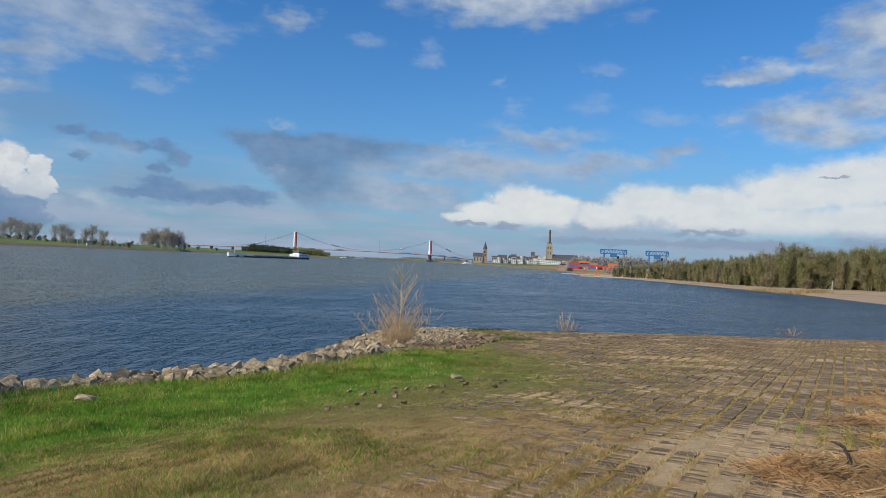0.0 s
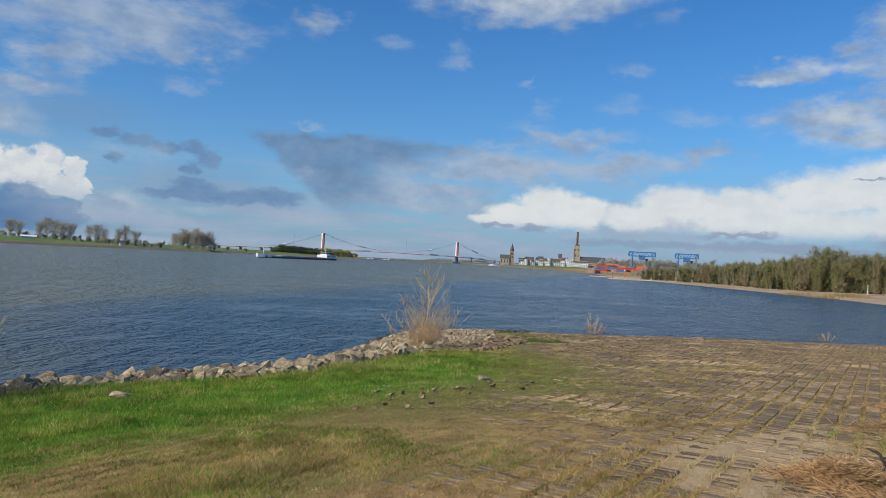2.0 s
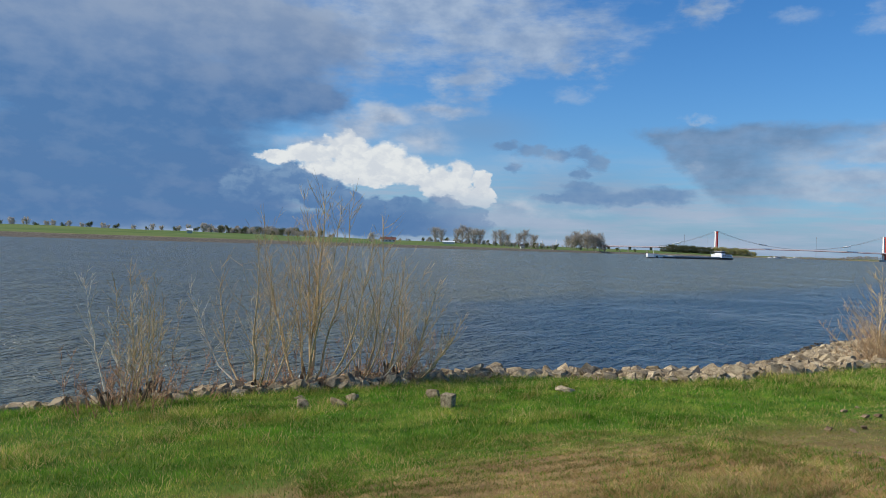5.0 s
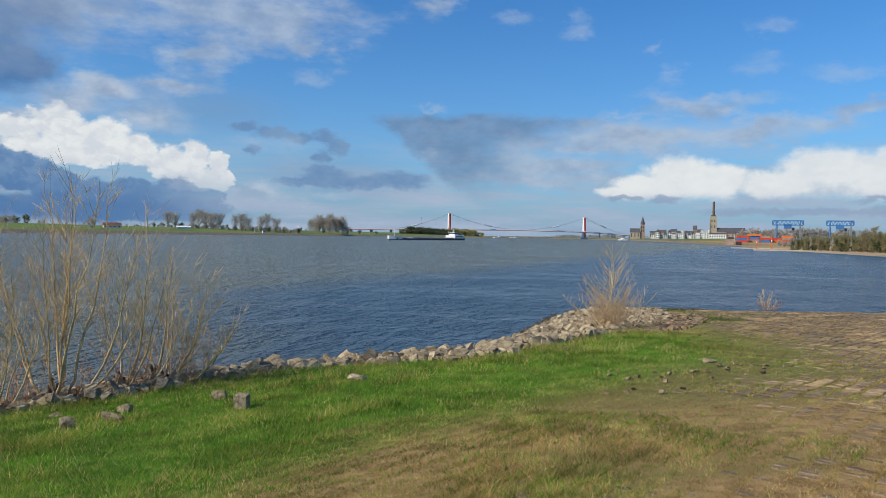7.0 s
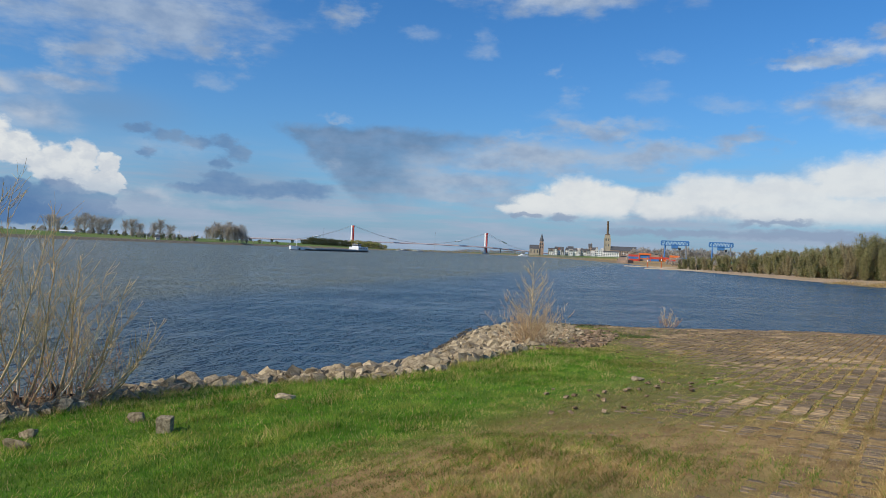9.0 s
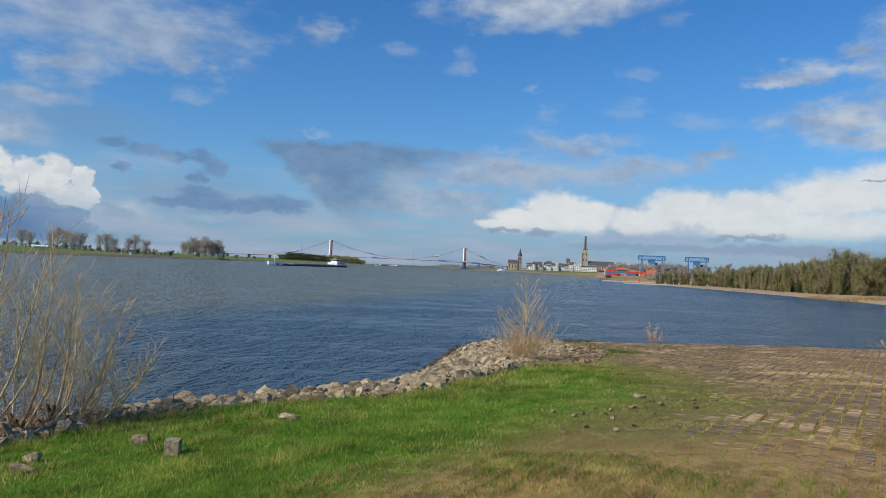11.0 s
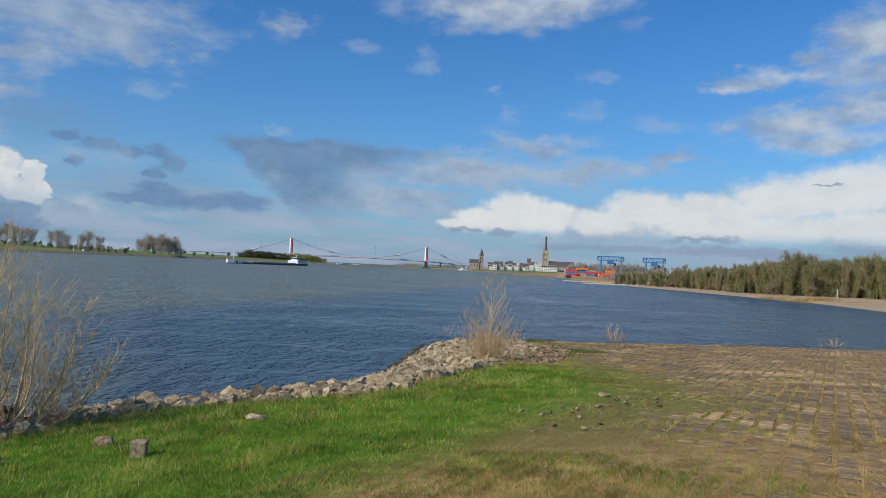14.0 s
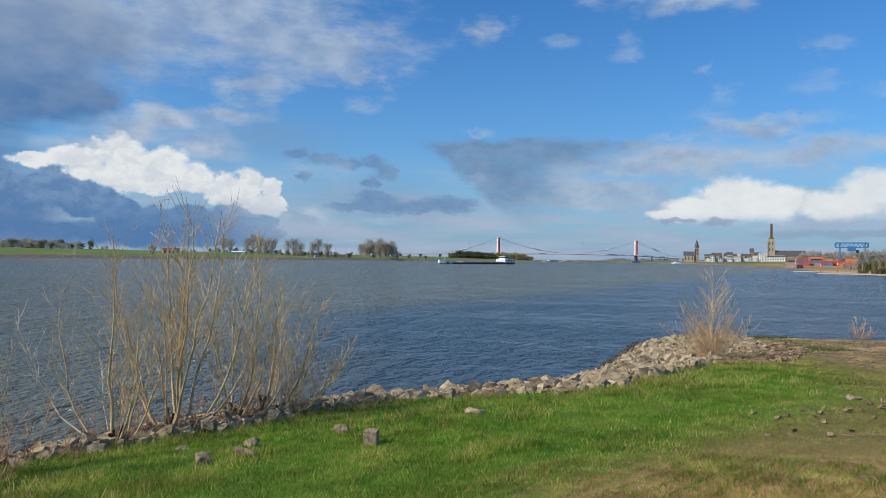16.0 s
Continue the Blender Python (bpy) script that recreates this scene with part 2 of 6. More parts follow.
    # heaped clouds with rounded, lobed edges
    def lobes(q, scale=0.7):
        v = nt.nodes.new("ShaderNodeTexVoronoi")
        v.feature, v.normalize = "SMOOTH_F1", True
        nt.links.new(vec(nt, "MULTIPLY", q, (1.0, 1.15, 1.0)), v.inputs["Vector"])
        for key, value in (("Scale", scale), ("Detail", 3.0), ("Roughness", 0.55), ("Lacunarity", 2.2), ("Smoothness", 0.9)):
            v.inputs[key].default_value = value
        return v.outputs["Distance"]

    fine = warped(0.9, 6, 0.7)
    near, off = lobes(fine), lobes(vec(nt, "ADD", fine, (-0.3, 0.4, 0)))
    relit = calc(nt, "ADD", span(nt, calc(nt, "SUBTRACT", off, near), -0.1, 0.12, 0, 0.6), span(nt, noise_tex(nt, flat, 0.45, 5, 0.5), 0.38, 0.62, 0, 0.4))
    body = field(warped(0.42, 8, 1.0), WHITE)
    rim = span(nt, az, 11.0, 18.0, 0.6, 0.75)
    cum = span(nt, calc(nt, "ADD", calc(nt, "ADD", body, 0.12), calc(nt, "MULTIPLY", calc(nt, "SUBTRACT", 0.29, near), 1.2)), 0.0, rim)
    cum = calc(nt, "MULTIPLY", cum, calc(nt, "MULTIPLY", span(nt, el, 2.3, 3.8, 0.15, 1.0), span(nt, az, 11, 16, 1.0, 0.93)))
    tone = calc(nt, "MULTIPLY", span(nt, el, 2.5, 4.2, 0.5, 1.0), span(nt, billow, 0.28, 0.54, 0.78, 1.0))
    col = mixc(nt, cum, col, mixc(nt, calc(nt, "MULTIPLY", tone, span(nt, relit, 0, 0.8, 0.86, 1.0)), CLOUD_SHADE, CLOUD_WHITE))
    lump = field(warped(0.6, 6, 0.9), HEAP)
    heap = span(nt, calc(nt, "ADD", lump, calc(nt, "MULTIPLY", calc(nt, "SUBTRACT", 0.27, near), 1.7)), 0.1, span(nt, el, 4.0, 7.0, 0.32, 0.5))
    heap = calc(nt, "MULTIPLY", heap, span(nt, el, 2.8, 4.6, 0.35, 1.0))
    bright = calc(nt, "MULTIPLY", span(nt, relit, 0, 0.9, 0.45, 1.0), span(nt, el, 3.4, 6.2, 0.62, 1.0))
    col = mixc(nt, heap, col, mixc(nt, bright, CLOUD_SHADE, CLOUD_WHITE))
    front = span(nt, calc(nt, "ADD", field(warped(0.6, 6, 0.9), FRONT), calc(nt, "MULTIPLY", calc(nt, "SUBTRACT", 0.27, off), 1.8)), 0.1, 0.4)
    front = calc(nt, "MULTIPLY", front, span(nt, az, -28, -38, 0.45, 0.97))
    col = mixc(nt, front, col, mixc(nt, calc(nt, "MULTIPLY", span(nt, el, 1.0, 5.5, 0.1, 1.0), span(nt, relit, 0, 1, 0.25, 1.0)), CLOUD_RAIN, CLOUD_SLATE))
    low = span(nt, calc(nt, "ADD", field(warped(0.6, 7, 1.4), BASE), calc(nt, "MULTIPLY", calc(nt, "SUBTRACT", thin, 0.5), 1.2)), 0.1, 0.8, 0, 0.8)
    col = mixc(nt, low, col, CLOUD_HIGH)
    bg = nt.nodes.new("ShaderNodeBackground")
    nt.links.new(mixc(nt, above, SKY_PALE, col), bg.inputs[0])
    bg.inputs[1].default_value = 0.1
    out = nt.nodes.new("ShaderNodeOutputWorld")
    nt.links.new(bg.outputs[0], out.inputs[0])


SKY_VALUE, HAZE = 0.9, 0.95
SKY_TINT = (0.52, 1.08, 1.5)
SKY_PALE = (2.5, 3.55, 5.15)
CLOUD_PALE, CLOUD_GREY, CLOUD_WHITE, CLOUD_SHADE = (4.2, 5.05, 6.2), (2.6, 3.5, 5.0), (7.3, 7.6, 7.7), (4.8, 5.4, 6.3)
CLOUD_WEDGE = (1.35, 2.3, 3.8)
CLOUD_RAIN, CLOUD_SLATE, CLOUD_DIM, CLOUD_SCRAP, CLOUD_HIGH = (0.8, 1.8, 3.75), (1.8, 2.95, 4.7), (1.9, 2.9, 4.5), (1.25, 2.4, 4.35), (2.6, 3.4, 4.8)
sky_dome(wn)

# ---- materials ----


def mat(name, rough=0.8, metal=0.0, spec=0.3):
    m = bpy.data.materials.new(name)
    m.use_nodes = True
    nt = m.node_tree
    b = nt.nodes["Principled BSDF"]
    b.inputs["Roughness"].default_value, b.inputs["Metallic"].default_value = rough, metal
    b.inputs["Specular IOR Level"].default_value = spec
    return m, nt, b


def place(nt, out="Object"):
    return nt.nodes.new("ShaderNodeTexCoord").outputs[out]


def relief(nt, b, height, strength, dist):
    n = nt.nodes.new("ShaderNodeBump")
    n.inputs["Strength"].default_value, n.inputs["Distance"].default_value = strength, dist
    nt.links.new(height, n.inputs["Height"])
    nt.links.new(n.outputs[0], b.inputs["Normal"])
    return n


def surf(name, c1, c2, scale=4.0, rough=0.8, bump=0.3, dist=0.01, metal=0.0, spec=0.3, vary="", amount=0.3):
    """A surface of two tones at two scales, with fine relief; vary: 'object' or 'island' shifts the tone piece by piece."""
    m, nt, b = mat(name, rough, metal, spec)
    p = place(nt)
    big, fine = noise_tex(nt, p, scale, 5), noise_tex(nt, p, scale * 7, 6)
    col = mixc(nt, span(nt, calc(nt, "ADD", calc(nt, "MULTIPLY", big, 0.65), calc(nt, "MULTIPLY", fine, 0.35)), 0.36, 0.64), c1, c2)
    if vary:
        r = nt.nodes.new("ShaderNodeObjectInfo").outputs["Random"] if vary == "object" else nt.nodes.new("ShaderNodeNewGeometry").outputs["Random Per Island"]
        k = span(nt, r, 0, 1, 1 - amount, 1 + amount, "LINEAR")
        cc = nt.nodes.new("ShaderNodeCombineXYZ")
        for s in cc.inputs:
            nt.links.new(k, s)
        col = mixc(nt, 1.0, col, cc.outputs[0], "MULTIPLY")
    nt.links.new(col, b.inputs["Base Color"])
    nt.links.new(span(nt, fine, 0.3, 0.7, max(rough - 0.1, 0.05), min(rough + 0.1, 1)), b.inputs["Roughness"])
    if bump:
        relief(nt, b, fine, bump, dist)
    return m


def ground_material():
    m, nt, b = mat("ground", 0.92, 0, 0.15)
    p = place(nt)

    def attr(n):
        a = nt.nodes.new("ShaderNodeAttribute")
        a.attribute_name = n
        return a.outputs["Fac"]

    n1, n2, n3 = noise_tex(nt, p, 0.5, 6, 0.65), noise_tex(nt, p, 3.5, 8, 0.7), noise_tex(nt, p, 34, 6, 0.7)
    soil = mixc(nt, span(nt, n2, 0.35, 0.65), (0.25, 0.15, 0.063), (0.50, 0.33, 0.14))
    soil = mixc(nt, span(nt, n3, 0.45, 0.75, 0, 0.6), soil, (0.54, 0.37, 0.17))
    soil = mixc(nt, span(nt, noise_tex(nt, p, 17, 5, 0.7), 0.54, 0.7, 0, 0.55), soil, (0.09, 0.064, 0.035))
    soil = mixc(nt, span(nt, n1, 0.5, 0.68, 0, 0.6), soil, (0.21, 0.19, 0.05))
    green = mixc(nt, span(nt, n2, 0.35, 0.68), (0.075, 0.155, 0.012), (0.16, 0.25, 0.03))
    green = mixc(nt, span(nt, n1, 0.52, 0.7, 0, 0.45), green, (0.24, 0.245, 0.06))
    green = mixc(nt, span(nt, noise_tex(nt, p, 0.02, 4), 0.4, 0.6, 0.0, 0.55), green, (0.09, 0.12, 0.04))
    sand = mixc(nt, span(nt, n2, 0.3, 0.7), (0.35, 0.25, 0.16), (0.48, 0.355, 0.235))
    sand = mixc(nt, span(nt, noise_tex(nt, vec(nt, "MULTIPLY", p, (0.6, 1.6, 1.0)), 0.12, 6, 0.65), 0.53, 0.64, 0, 0.75), sand, (0.17, 0.16, 0.06))
    # stony ground, its colour darkened for the shadow in the gaps between stones
    rub = mixc(nt, span(nt, noise_tex(nt, p, 1.3, 6, 0.75), 0.42, 0.6), (0.08, 0.064, 0.046), (0.31, 0.26, 0.195))
    tan = mixc(nt, span(nt, n2, 0.3, 0.7), (0.50, 0.345, 0.19), (0.66, 0.48, 0.285))
    tan = mixc(nt, span(nt, n3, 0.5, 0.75, 0, 0.5), tan, (0.27, 0.185, 0.10))
    bare = calc(nt, "ADD", attr("open"), calc(nt, "MULTIPLY", calc(nt, "SUBTRACT", n1, 0.5), 1.6))
    soil = mixc(nt, span(nt, bare, 0.3, 0.9, 0, 0.85), soil, tan)
    moss = calc(nt, "ADD", attr("moss"), calc(nt, "MULTIPLY", calc(nt, "SUBTRACT", n2, 0.5), 1.2))
    soil = mixc(nt, span(nt, moss, 0.3, 0.9, 0, 0.8), soil, (0.15, 0.16, 0.04))
    rust = calc(nt, "ADD", attr("rust"), calc(nt, "MULTIPLY", calc(nt, "SUBTRACT", n2, 0.5), 1.0))
    soil = mixc(nt, span(nt, rust, 0.3, 0.9, 0, 0.8), soil, mixc(nt, span(nt, n3, 0.4, 0.65), (0.21, 0.115, 0.055), (0.42, 0.265, 0.14)))
    soil = mixc(nt, attr("wet"), soil, mixc(nt, n2, (0.12, 0.105, 0.085), (0.22, 0.19, 0.155)))
    f = calc(nt, "ADD", attr("green"), calc(nt, "MULTIPLY", calc(nt, "SUBTRACT", n2, 0.5), 0.7))
    col = mixc(nt, span(nt, f, 0.25, 0.75), soil, green)
    meadow = mixc(nt, span(nt, noise_tex(nt, vec(nt, "MULTIPLY", p, (1.0, 0.25, 1.0)), 0.03, 6, 0.7), 0.38, 0.62), (0.085, 0.15, 0.032), (0.16, 0.20, 0.055))
    col = mixc(nt, attr("meadow"), col, meadow)
    col = mixc(nt, attr("sand"), col, sand)
    col = mixc(nt, attr("rubble"), col, rub)
    nt.links.new(col, b.inputs["Base Color"])
    relief(nt, b, calc(nt, "ADD", n3, calc(nt, "MULTIPLY", n2, 2.0)), 1.0, 0.03)
    return m


def water_material():
    m, nt, b = mat("river_water", 0.2, 0, 0.4)
    p = place(nt)
    sep = nt.nodes.new("ShaderNodeSeparateXYZ")
    nt.links.new(p, sep.inputs[0])
    q = vec(nt, "MULTIPLY", p, (1.2, 0.6, 1.0))
    streak = noise_tex(nt, vec(nt, "MULTIPLY", p, (0.05, 0.16, 1.0)), 1.0, 6, 0.65)
    # the muddy main stream lies off the bank, clearer water along the bay
    up = calc(nt, "SUBTRACT", sep.outputs[1], 36.0)
    edge = calc(nt, "SUBTRACT", calc(nt, "MULTIPLY", calc(nt, "MAXIMUM", up, 0.0), 0.25), calc(nt, "MULTIPLY", calc(nt, "MINIMUM", up, 0.0), 0.5))
    stream = calc(nt, "SUBTRACT", calc(nt, "ADD", sep.outputs[0], 20.0), edge)
    wander = noise_tex(nt, vec(nt, "MULTIPLY", p, (1.0, 0.3, 1.0)), 0.05, 6, 0.65)
    stream = calc(nt, "ADD", stream, calc(nt, "MULTIPLY", calc(nt, "SUBTRACT", wander, 0.5), 22.0))
    mud = span(nt, stream, -7.0, 7.0, 1.0, 0.0)
    silt = mixc(nt, mud, (0.030, 0.067, 0.108), (0.118, 0.130, 0.104))
    nt.links.new(silt, b.inputs["Base Color"])
    b.inputs["IOR"].default_value = 1.33
    w = calc(nt, "MULTIPLY", noise_tex(nt, q, 0.11, 2, 0.5), 2.0)
    for scale, amp in ((0.32, 1.8), (0.9, 1.5), (2.4, 1.0), (6.0, 0.4)):
        w = calc(nt, "ADD", w, calc(nt, "MULTIPLY", noise_tex(nt, q, scale, 3, 0.6), amp))
    n = relief(nt, b, w, 1.0, 0.42)
    # wind from ahead leaves the waves' steeper faces towards the near bank, more so in gusts, less in calm slicks
    gust = noise_tex(nt, vec(nt, "MULTIPLY", p, (1.0, 0.4, 1.0)), 0.7, 8, 0.75)
    slick = calc(nt, "MULTIPLY", span(nt, streak, 0.47, 0.57), span(nt, noise_tex(nt, vec(nt, "MULTIPLY", p, (0.3, 0.7, 1.0)), 1.0, 6, 0.75), 0.45, 0.57))
    lean = nt.nodes.new("ShaderNodeCombineXYZ")
    lean.inputs[0].default_value, lean.inputs[2].default_value = 0.03, 0.99
    nt.links.new(calc(nt, "MULTIPLY", calc(nt, "MULTIPLY", span(nt, gust, 0.38, 0.62, -0.12, -0.34), span(nt, mud, 0, 1, 0.9, 1.6)), span(nt, slick, 0, 1, 1.0, 0.1)), lean.inputs[1])
    nt.links.new(lean.outputs[0], n.inputs["Normal"])
    nt.links.new(span(nt, slick, 0, 1, 1.0, 0.6), n.inputs["Strength"])
    nt.links.new(span(nt, streak, 0.35, 0.65, 0.22, 0.13), b.inputs["Roughness"])
    return m


def blade_material(name, c1, c2, c3, through_light=0.45):
    m, nt, b = mat(name, 0.8, 0, 0.08)
    r = nt.nodes.new("ShaderNodeNewGeometry").outputs["Random Per Island"]
    p = place(nt)
    n, clump = noise_tex(nt, p, 0.9, 4), noise_tex(nt, p, 2.6, 5, 0.65)
    col = mixc(nt, calc(nt, "ADD", calc(nt, "MULTIPLY", r, 0.55), span(nt, clump, 0.36, 0.64, 0, 0.45)), c1, c2)
    col = mixc(nt, span(nt, calc(nt, "ADD", calc(nt, "MULTIPLY", r, 0.35), n), 0.62, 0.85, 0, 0.85), col, c3)
    shade = nt.nodes.new("ShaderNodeCombineXYZ")
    for k in shade.inputs:
        nt.links.new(span(nt, noise_tex(nt, p, 1.4, 5, 0.6), 0.36, 0.62, 0.66, 1.22), k)
    col = mixc(nt, 1.0, col, shade.outputs[0], "MULTIPLY")
    nt.links.new(col, b.inputs["Base Color"])
    tr = nt.nodes.new("ShaderNodeBsdfTranslucent")
    nt.links.new(col, tr.inputs["Color"])
    mix = nt.nodes.new("ShaderNodeMixShader")
    mix.inputs[0].default_value = through_light
    nt.links.new(b.outputs[0], mix.inputs[1])
    nt.links.new(tr.outputs[0], mix.inputs[2])
    nt.links.new(mix.outputs[0], nt.nodes["Material Output"].inputs["Surface"])
    return m


def paver_material(name, vary):
    """Dark weathered concrete blocks, drifted over with sand and silt in patches."""
    m, nt, b = mat(name, 0.95, 0, 0.05)
    geo = nt.nodes.new("ShaderNodeNewGeometry")
    p = geo.outputs["Position"]
    r = nt.nodes.new("ShaderNodeObjectInfo").outputs["Random"] if vary == "object" else geo.outputs["Random Per Island"]
    grit = noise_tex(nt, p, 60, 5, 0.7)
    col = mixc(nt, span(nt, calc(nt, "ADD", calc(nt, "MULTIPLY", r, 0.3), calc(nt, "MULTIPLY", grit, 0.8)), 0.25, 0.85), (0.085, 0.065, 0.046), (0.225, 0.168, 0.112))
    drift = calc(nt, "ADD", noise_tex(nt, p, 0.8, 6, 0.65), calc(nt, "MULTIPLY", calc(nt, "SUBTRACT", noise_tex(nt, p, 9, 5, 0.7), 0.5), 0.5))
    col = mixc(nt, span(nt, drift, 0.45, 0.72, 0, 0.75), col, mixc(nt, grit, (0.40, 0.27, 0.145), (0.66, 0.475, 0.275)))
    nt.links.new(col, b.inputs["Base Color"])
    relief(nt, b, grit, 0.5, 0.006)
    return m


GROUND, WATER = ground_material(), water_material()
GRASS = blade_material("grass_blades", (0.042, 0.15, 0.014), (0.185, 0.375, 0.03), (0.34, 0.40, 0.07))
STRAW = blade_material("dry_blades", (0.70, 0.53, 0.23), (0.46, 0.34, 0.12), (0.36, 0.33, 0.07))
RAMP_STRAW = blade_material("ramp_straw", (0.30, 0.19, 0.07), (0.60, 0.42, 0.17), (0.68, 0.51, 0.24))
REED = blade_material("reed_straw", (0.60, 0.38, 0.19), (0.28, 0.165, 0.075), (0.74, 0.54, 0.31))
ROCK = surf("riprap_stone", (0.155, 0.118, 0.073), (0.45, 0.365, 0.24), 5.0, 0.92, 0.6, 0.02, spec=0.1, vary="object", amount=0.28)
ROCK_MANY = surf("riprap_stone_field", (0.155, 0.118, 0.073), (0.45, 0.365, 0.24), 5.0, 0.92, 0.6, 0.02, spec=0.1, vary="island", amount=0.28)
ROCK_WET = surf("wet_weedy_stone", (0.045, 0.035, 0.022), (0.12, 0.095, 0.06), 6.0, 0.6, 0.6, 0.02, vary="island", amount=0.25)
RUBBLE = surf("brown_rubble", (0.13, 0.085, 0.05), (0.33, 0.235, 0.15), 7.0, 0.95, 0.6, 0.01, spec=0.1, vary="island", amount=0.3)
PAVER, PAVER_MANY = paver_material("paving_block", "object"), paver_material("paving_block_field", "island")
WILLOW = surf("willow_bark", (0.38, 0.26, 0.13), (0.74, 0.55, 0.30), 6.0, 0.75, 0.4, 0.004)
WILLOW_PALE = surf("pale_willow_bark", (0.56, 0.48, 0.35), (0.82, 0.74, 0.58), 6.0, 0.75, 0.4, 0.004)
TWIG = surf("brown_twigs", (0.36, 0.22, 0.12), (0.62, 0.43, 0.25), 6.0, 0.8, 0.3, 0.003)
RED_TWIG = surf("reddish_shoots", (0.20, 0.095, 0.05), (0.46, 0.27, 0.15), 6.0, 0.8, 0.3, 0.003)
BROWN_BARK = surf("dark_brown_bark", (0.07, 0.045, 0.03), (0.20, 0.135, 0.085), 14.0, 0.9, 0.6, 0.01)
DARKWOOD = surf("weathered_branch", (0.035, 0.028, 0.022), (0.09, 0.07, 0.055), 9.0, 0.85, 0.6, 0.006)
BARK = surf("tree_bark", (0.25, 0.21, 0.155), (0.40, 0.345, 0.265), 1.5, 0.9, 0.4, 0.02)
GREEN_BARK = surf("green_willow_bark", (0.20, 0.185, 0.11), (0.36, 0.33, 0.22), 1.5, 0.9, 0.4, 0.02)
CROWN_BARE = blade_material("bare_twigs", (0.44, 0.40, 0.36), (0.60, 0.55, 0.49), (0.64, 0.58, 0.52), 0.5)
CROWN_OLIVE = blade_material("budding_willow_crown", (0.22, 0.22, 0.10), (0.44, 0.42, 0.20), (0.38, 0.34, 0.19), 0.5)
CROWN_TAN = blade_material("tan_willow_crown", (0.31, 0.265, 0.155), (0.48, 0.41, 0.25), (0.45, 0.38, 0.23), 0.5)
CROWN_GREEN = blade_material("green_crown", (0.085, 0.11, 0.045), (0.17, 0.19, 0.085), (0.20, 0.20, 0.10), 0.5)
CROWN_BUD = blade_material("yellow_budding_crown", (0.42, 0.40, 0.15), (0.58, 0.55, 0.23), (0.52, 0.46, 0.22), 0.5)
WHITE_PAINT = surf("white_paint", (0.72, 0.72, 0.71), (0.82, 0.82, 0.81), 0.5, 0.45, 0.1)
RED_PAINT = surf("red_paint", (0.42, 0.045, 0.03), (0.54, 0.075, 0.05), 0.5, 0.4, 0.1)
ORANGE_PAINT = surf("orange_paint", (0.58, 0.13, 0.03), (0.68, 0.18, 0.05), 0.5, 0.5, 0.1)
BLUE_PAINT = surf("blue_steel_paint", (0.035, 0.13, 0.33), (0.06, 0.18, 0.42), 0.5, 0.5, 0.1)
DARK_HULL = surf("black_hull_paint", (0.018, 0.018, 0.02), (0.04, 0.038, 0.038), 0.4, 0.5, 0.1)
STEEL = surf("grey_steel", (0.22, 0.23, 0.25), (0.33, 0.34, 0.36), 0.6, 0.5, 0.1, metal=0.3)
DECK = surf("bridge_deck_steel", (0.58, 0.50, 0.47), (0.72, 0.63, 0.60), 0.3, 0.6, 0.1)
CABLE = surf("cable_sheath", (0.30, 0.29, 0.29), (0.40, 0.38, 0.37), 0.5, 0.5, 0.1)
BRICK = surf("red_brown_brickwork", (0.25, 0.17, 0.125), (0.36, 0.26, 0.20), 0.4, 0.85, 0.2)
SANDSTONE = surf("yellow_sandstone", (0.30, 0.25, 0.18), (0.40, 0.34, 0.255), 0.4, 0.85, 0.2)
RENDER_WHITE = surf("white_render", (0.68, 0.66, 0.62), (0.80, 0.78, 0.75), 0.3, 0.8, 0.1)
RENDER_GREY = surf("grey_render", (0.42, 0.40, 0.37), (0.55, 0.53, 0.50), 0.3, 0.8, 0.1)
SLATE = surf("slate_roof", (0.055, 0.056, 0.062), (0.11, 0.11, 0.12), 0.5, 0.7, 0.2)
TILE_RED = surf("clay_roof", (0.19, 0.075, 0.05), (0.29, 0.12, 0.08), 0.5, 0.8, 0.2)
GLASS_DARK = surf("window_glass", (0.03, 0.04, 0.05), (0.06, 0.07, 0.09), 0.4, 0.12, 0, spec=0.6)
CONCRETE = surf("concrete", (0.34, 0.33, 0.31), (0.46, 0.45, 0.42), 0.4, 0.85, 0.2)
FOLIAGE = surf("shrub_leaves", (0.04, 0.085, 0.015), (0.09, 0.14, 0.03), 0.8, 0.8, 0, vary="island", amount=0.4)

# ---- mesh helpers ----


def np_mesh(name, verts, faces):
    """A mesh from an array of points and one of faces that all have the same number of corners."""
    verts, faces = np.asarray(verts, np.float32), np.asarray(faces, np.int32)
    me = bpy.data.meshes.new(name)
    me.vertices.add(len(verts))
    me.vertices.foreach_set("co", verts.ravel())
    me.loops.add(faces.size)
    me.loops.foreach_set("vertex_index", faces.ravel())
    me.polygons.add(len(faces))
    me.polygons.foreach_set("loop_start", np.arange(0, faces.size, faces.shape[1], dtype=np.int32))
    me.update(calc_edges=True)
    return me


def mesh_part(name, me, material, parent=None, label="", smooth=False):
    if material and not me.materials:
        me.materials.append(material)
    me.polygons.foreach_set("use_smooth", np.full(len(me.polygons), smooth))
    ob = new(name, me)
    ob.parent = parent
    return tagged(ob, label)


def part(name, bm, material, parent=None, label="", bevel=0.0):
    if bevel:
        bmesh.ops.bevel(bm, geom=bm.edges[:], offset=bevel, segments=1, affect="EDGES", profile=0.5)
    me = bpy.data.meshes.new(name)
    bm.to_mesh(me)
    bm.free()
    return mesh_part(name, me, material, parent, label)


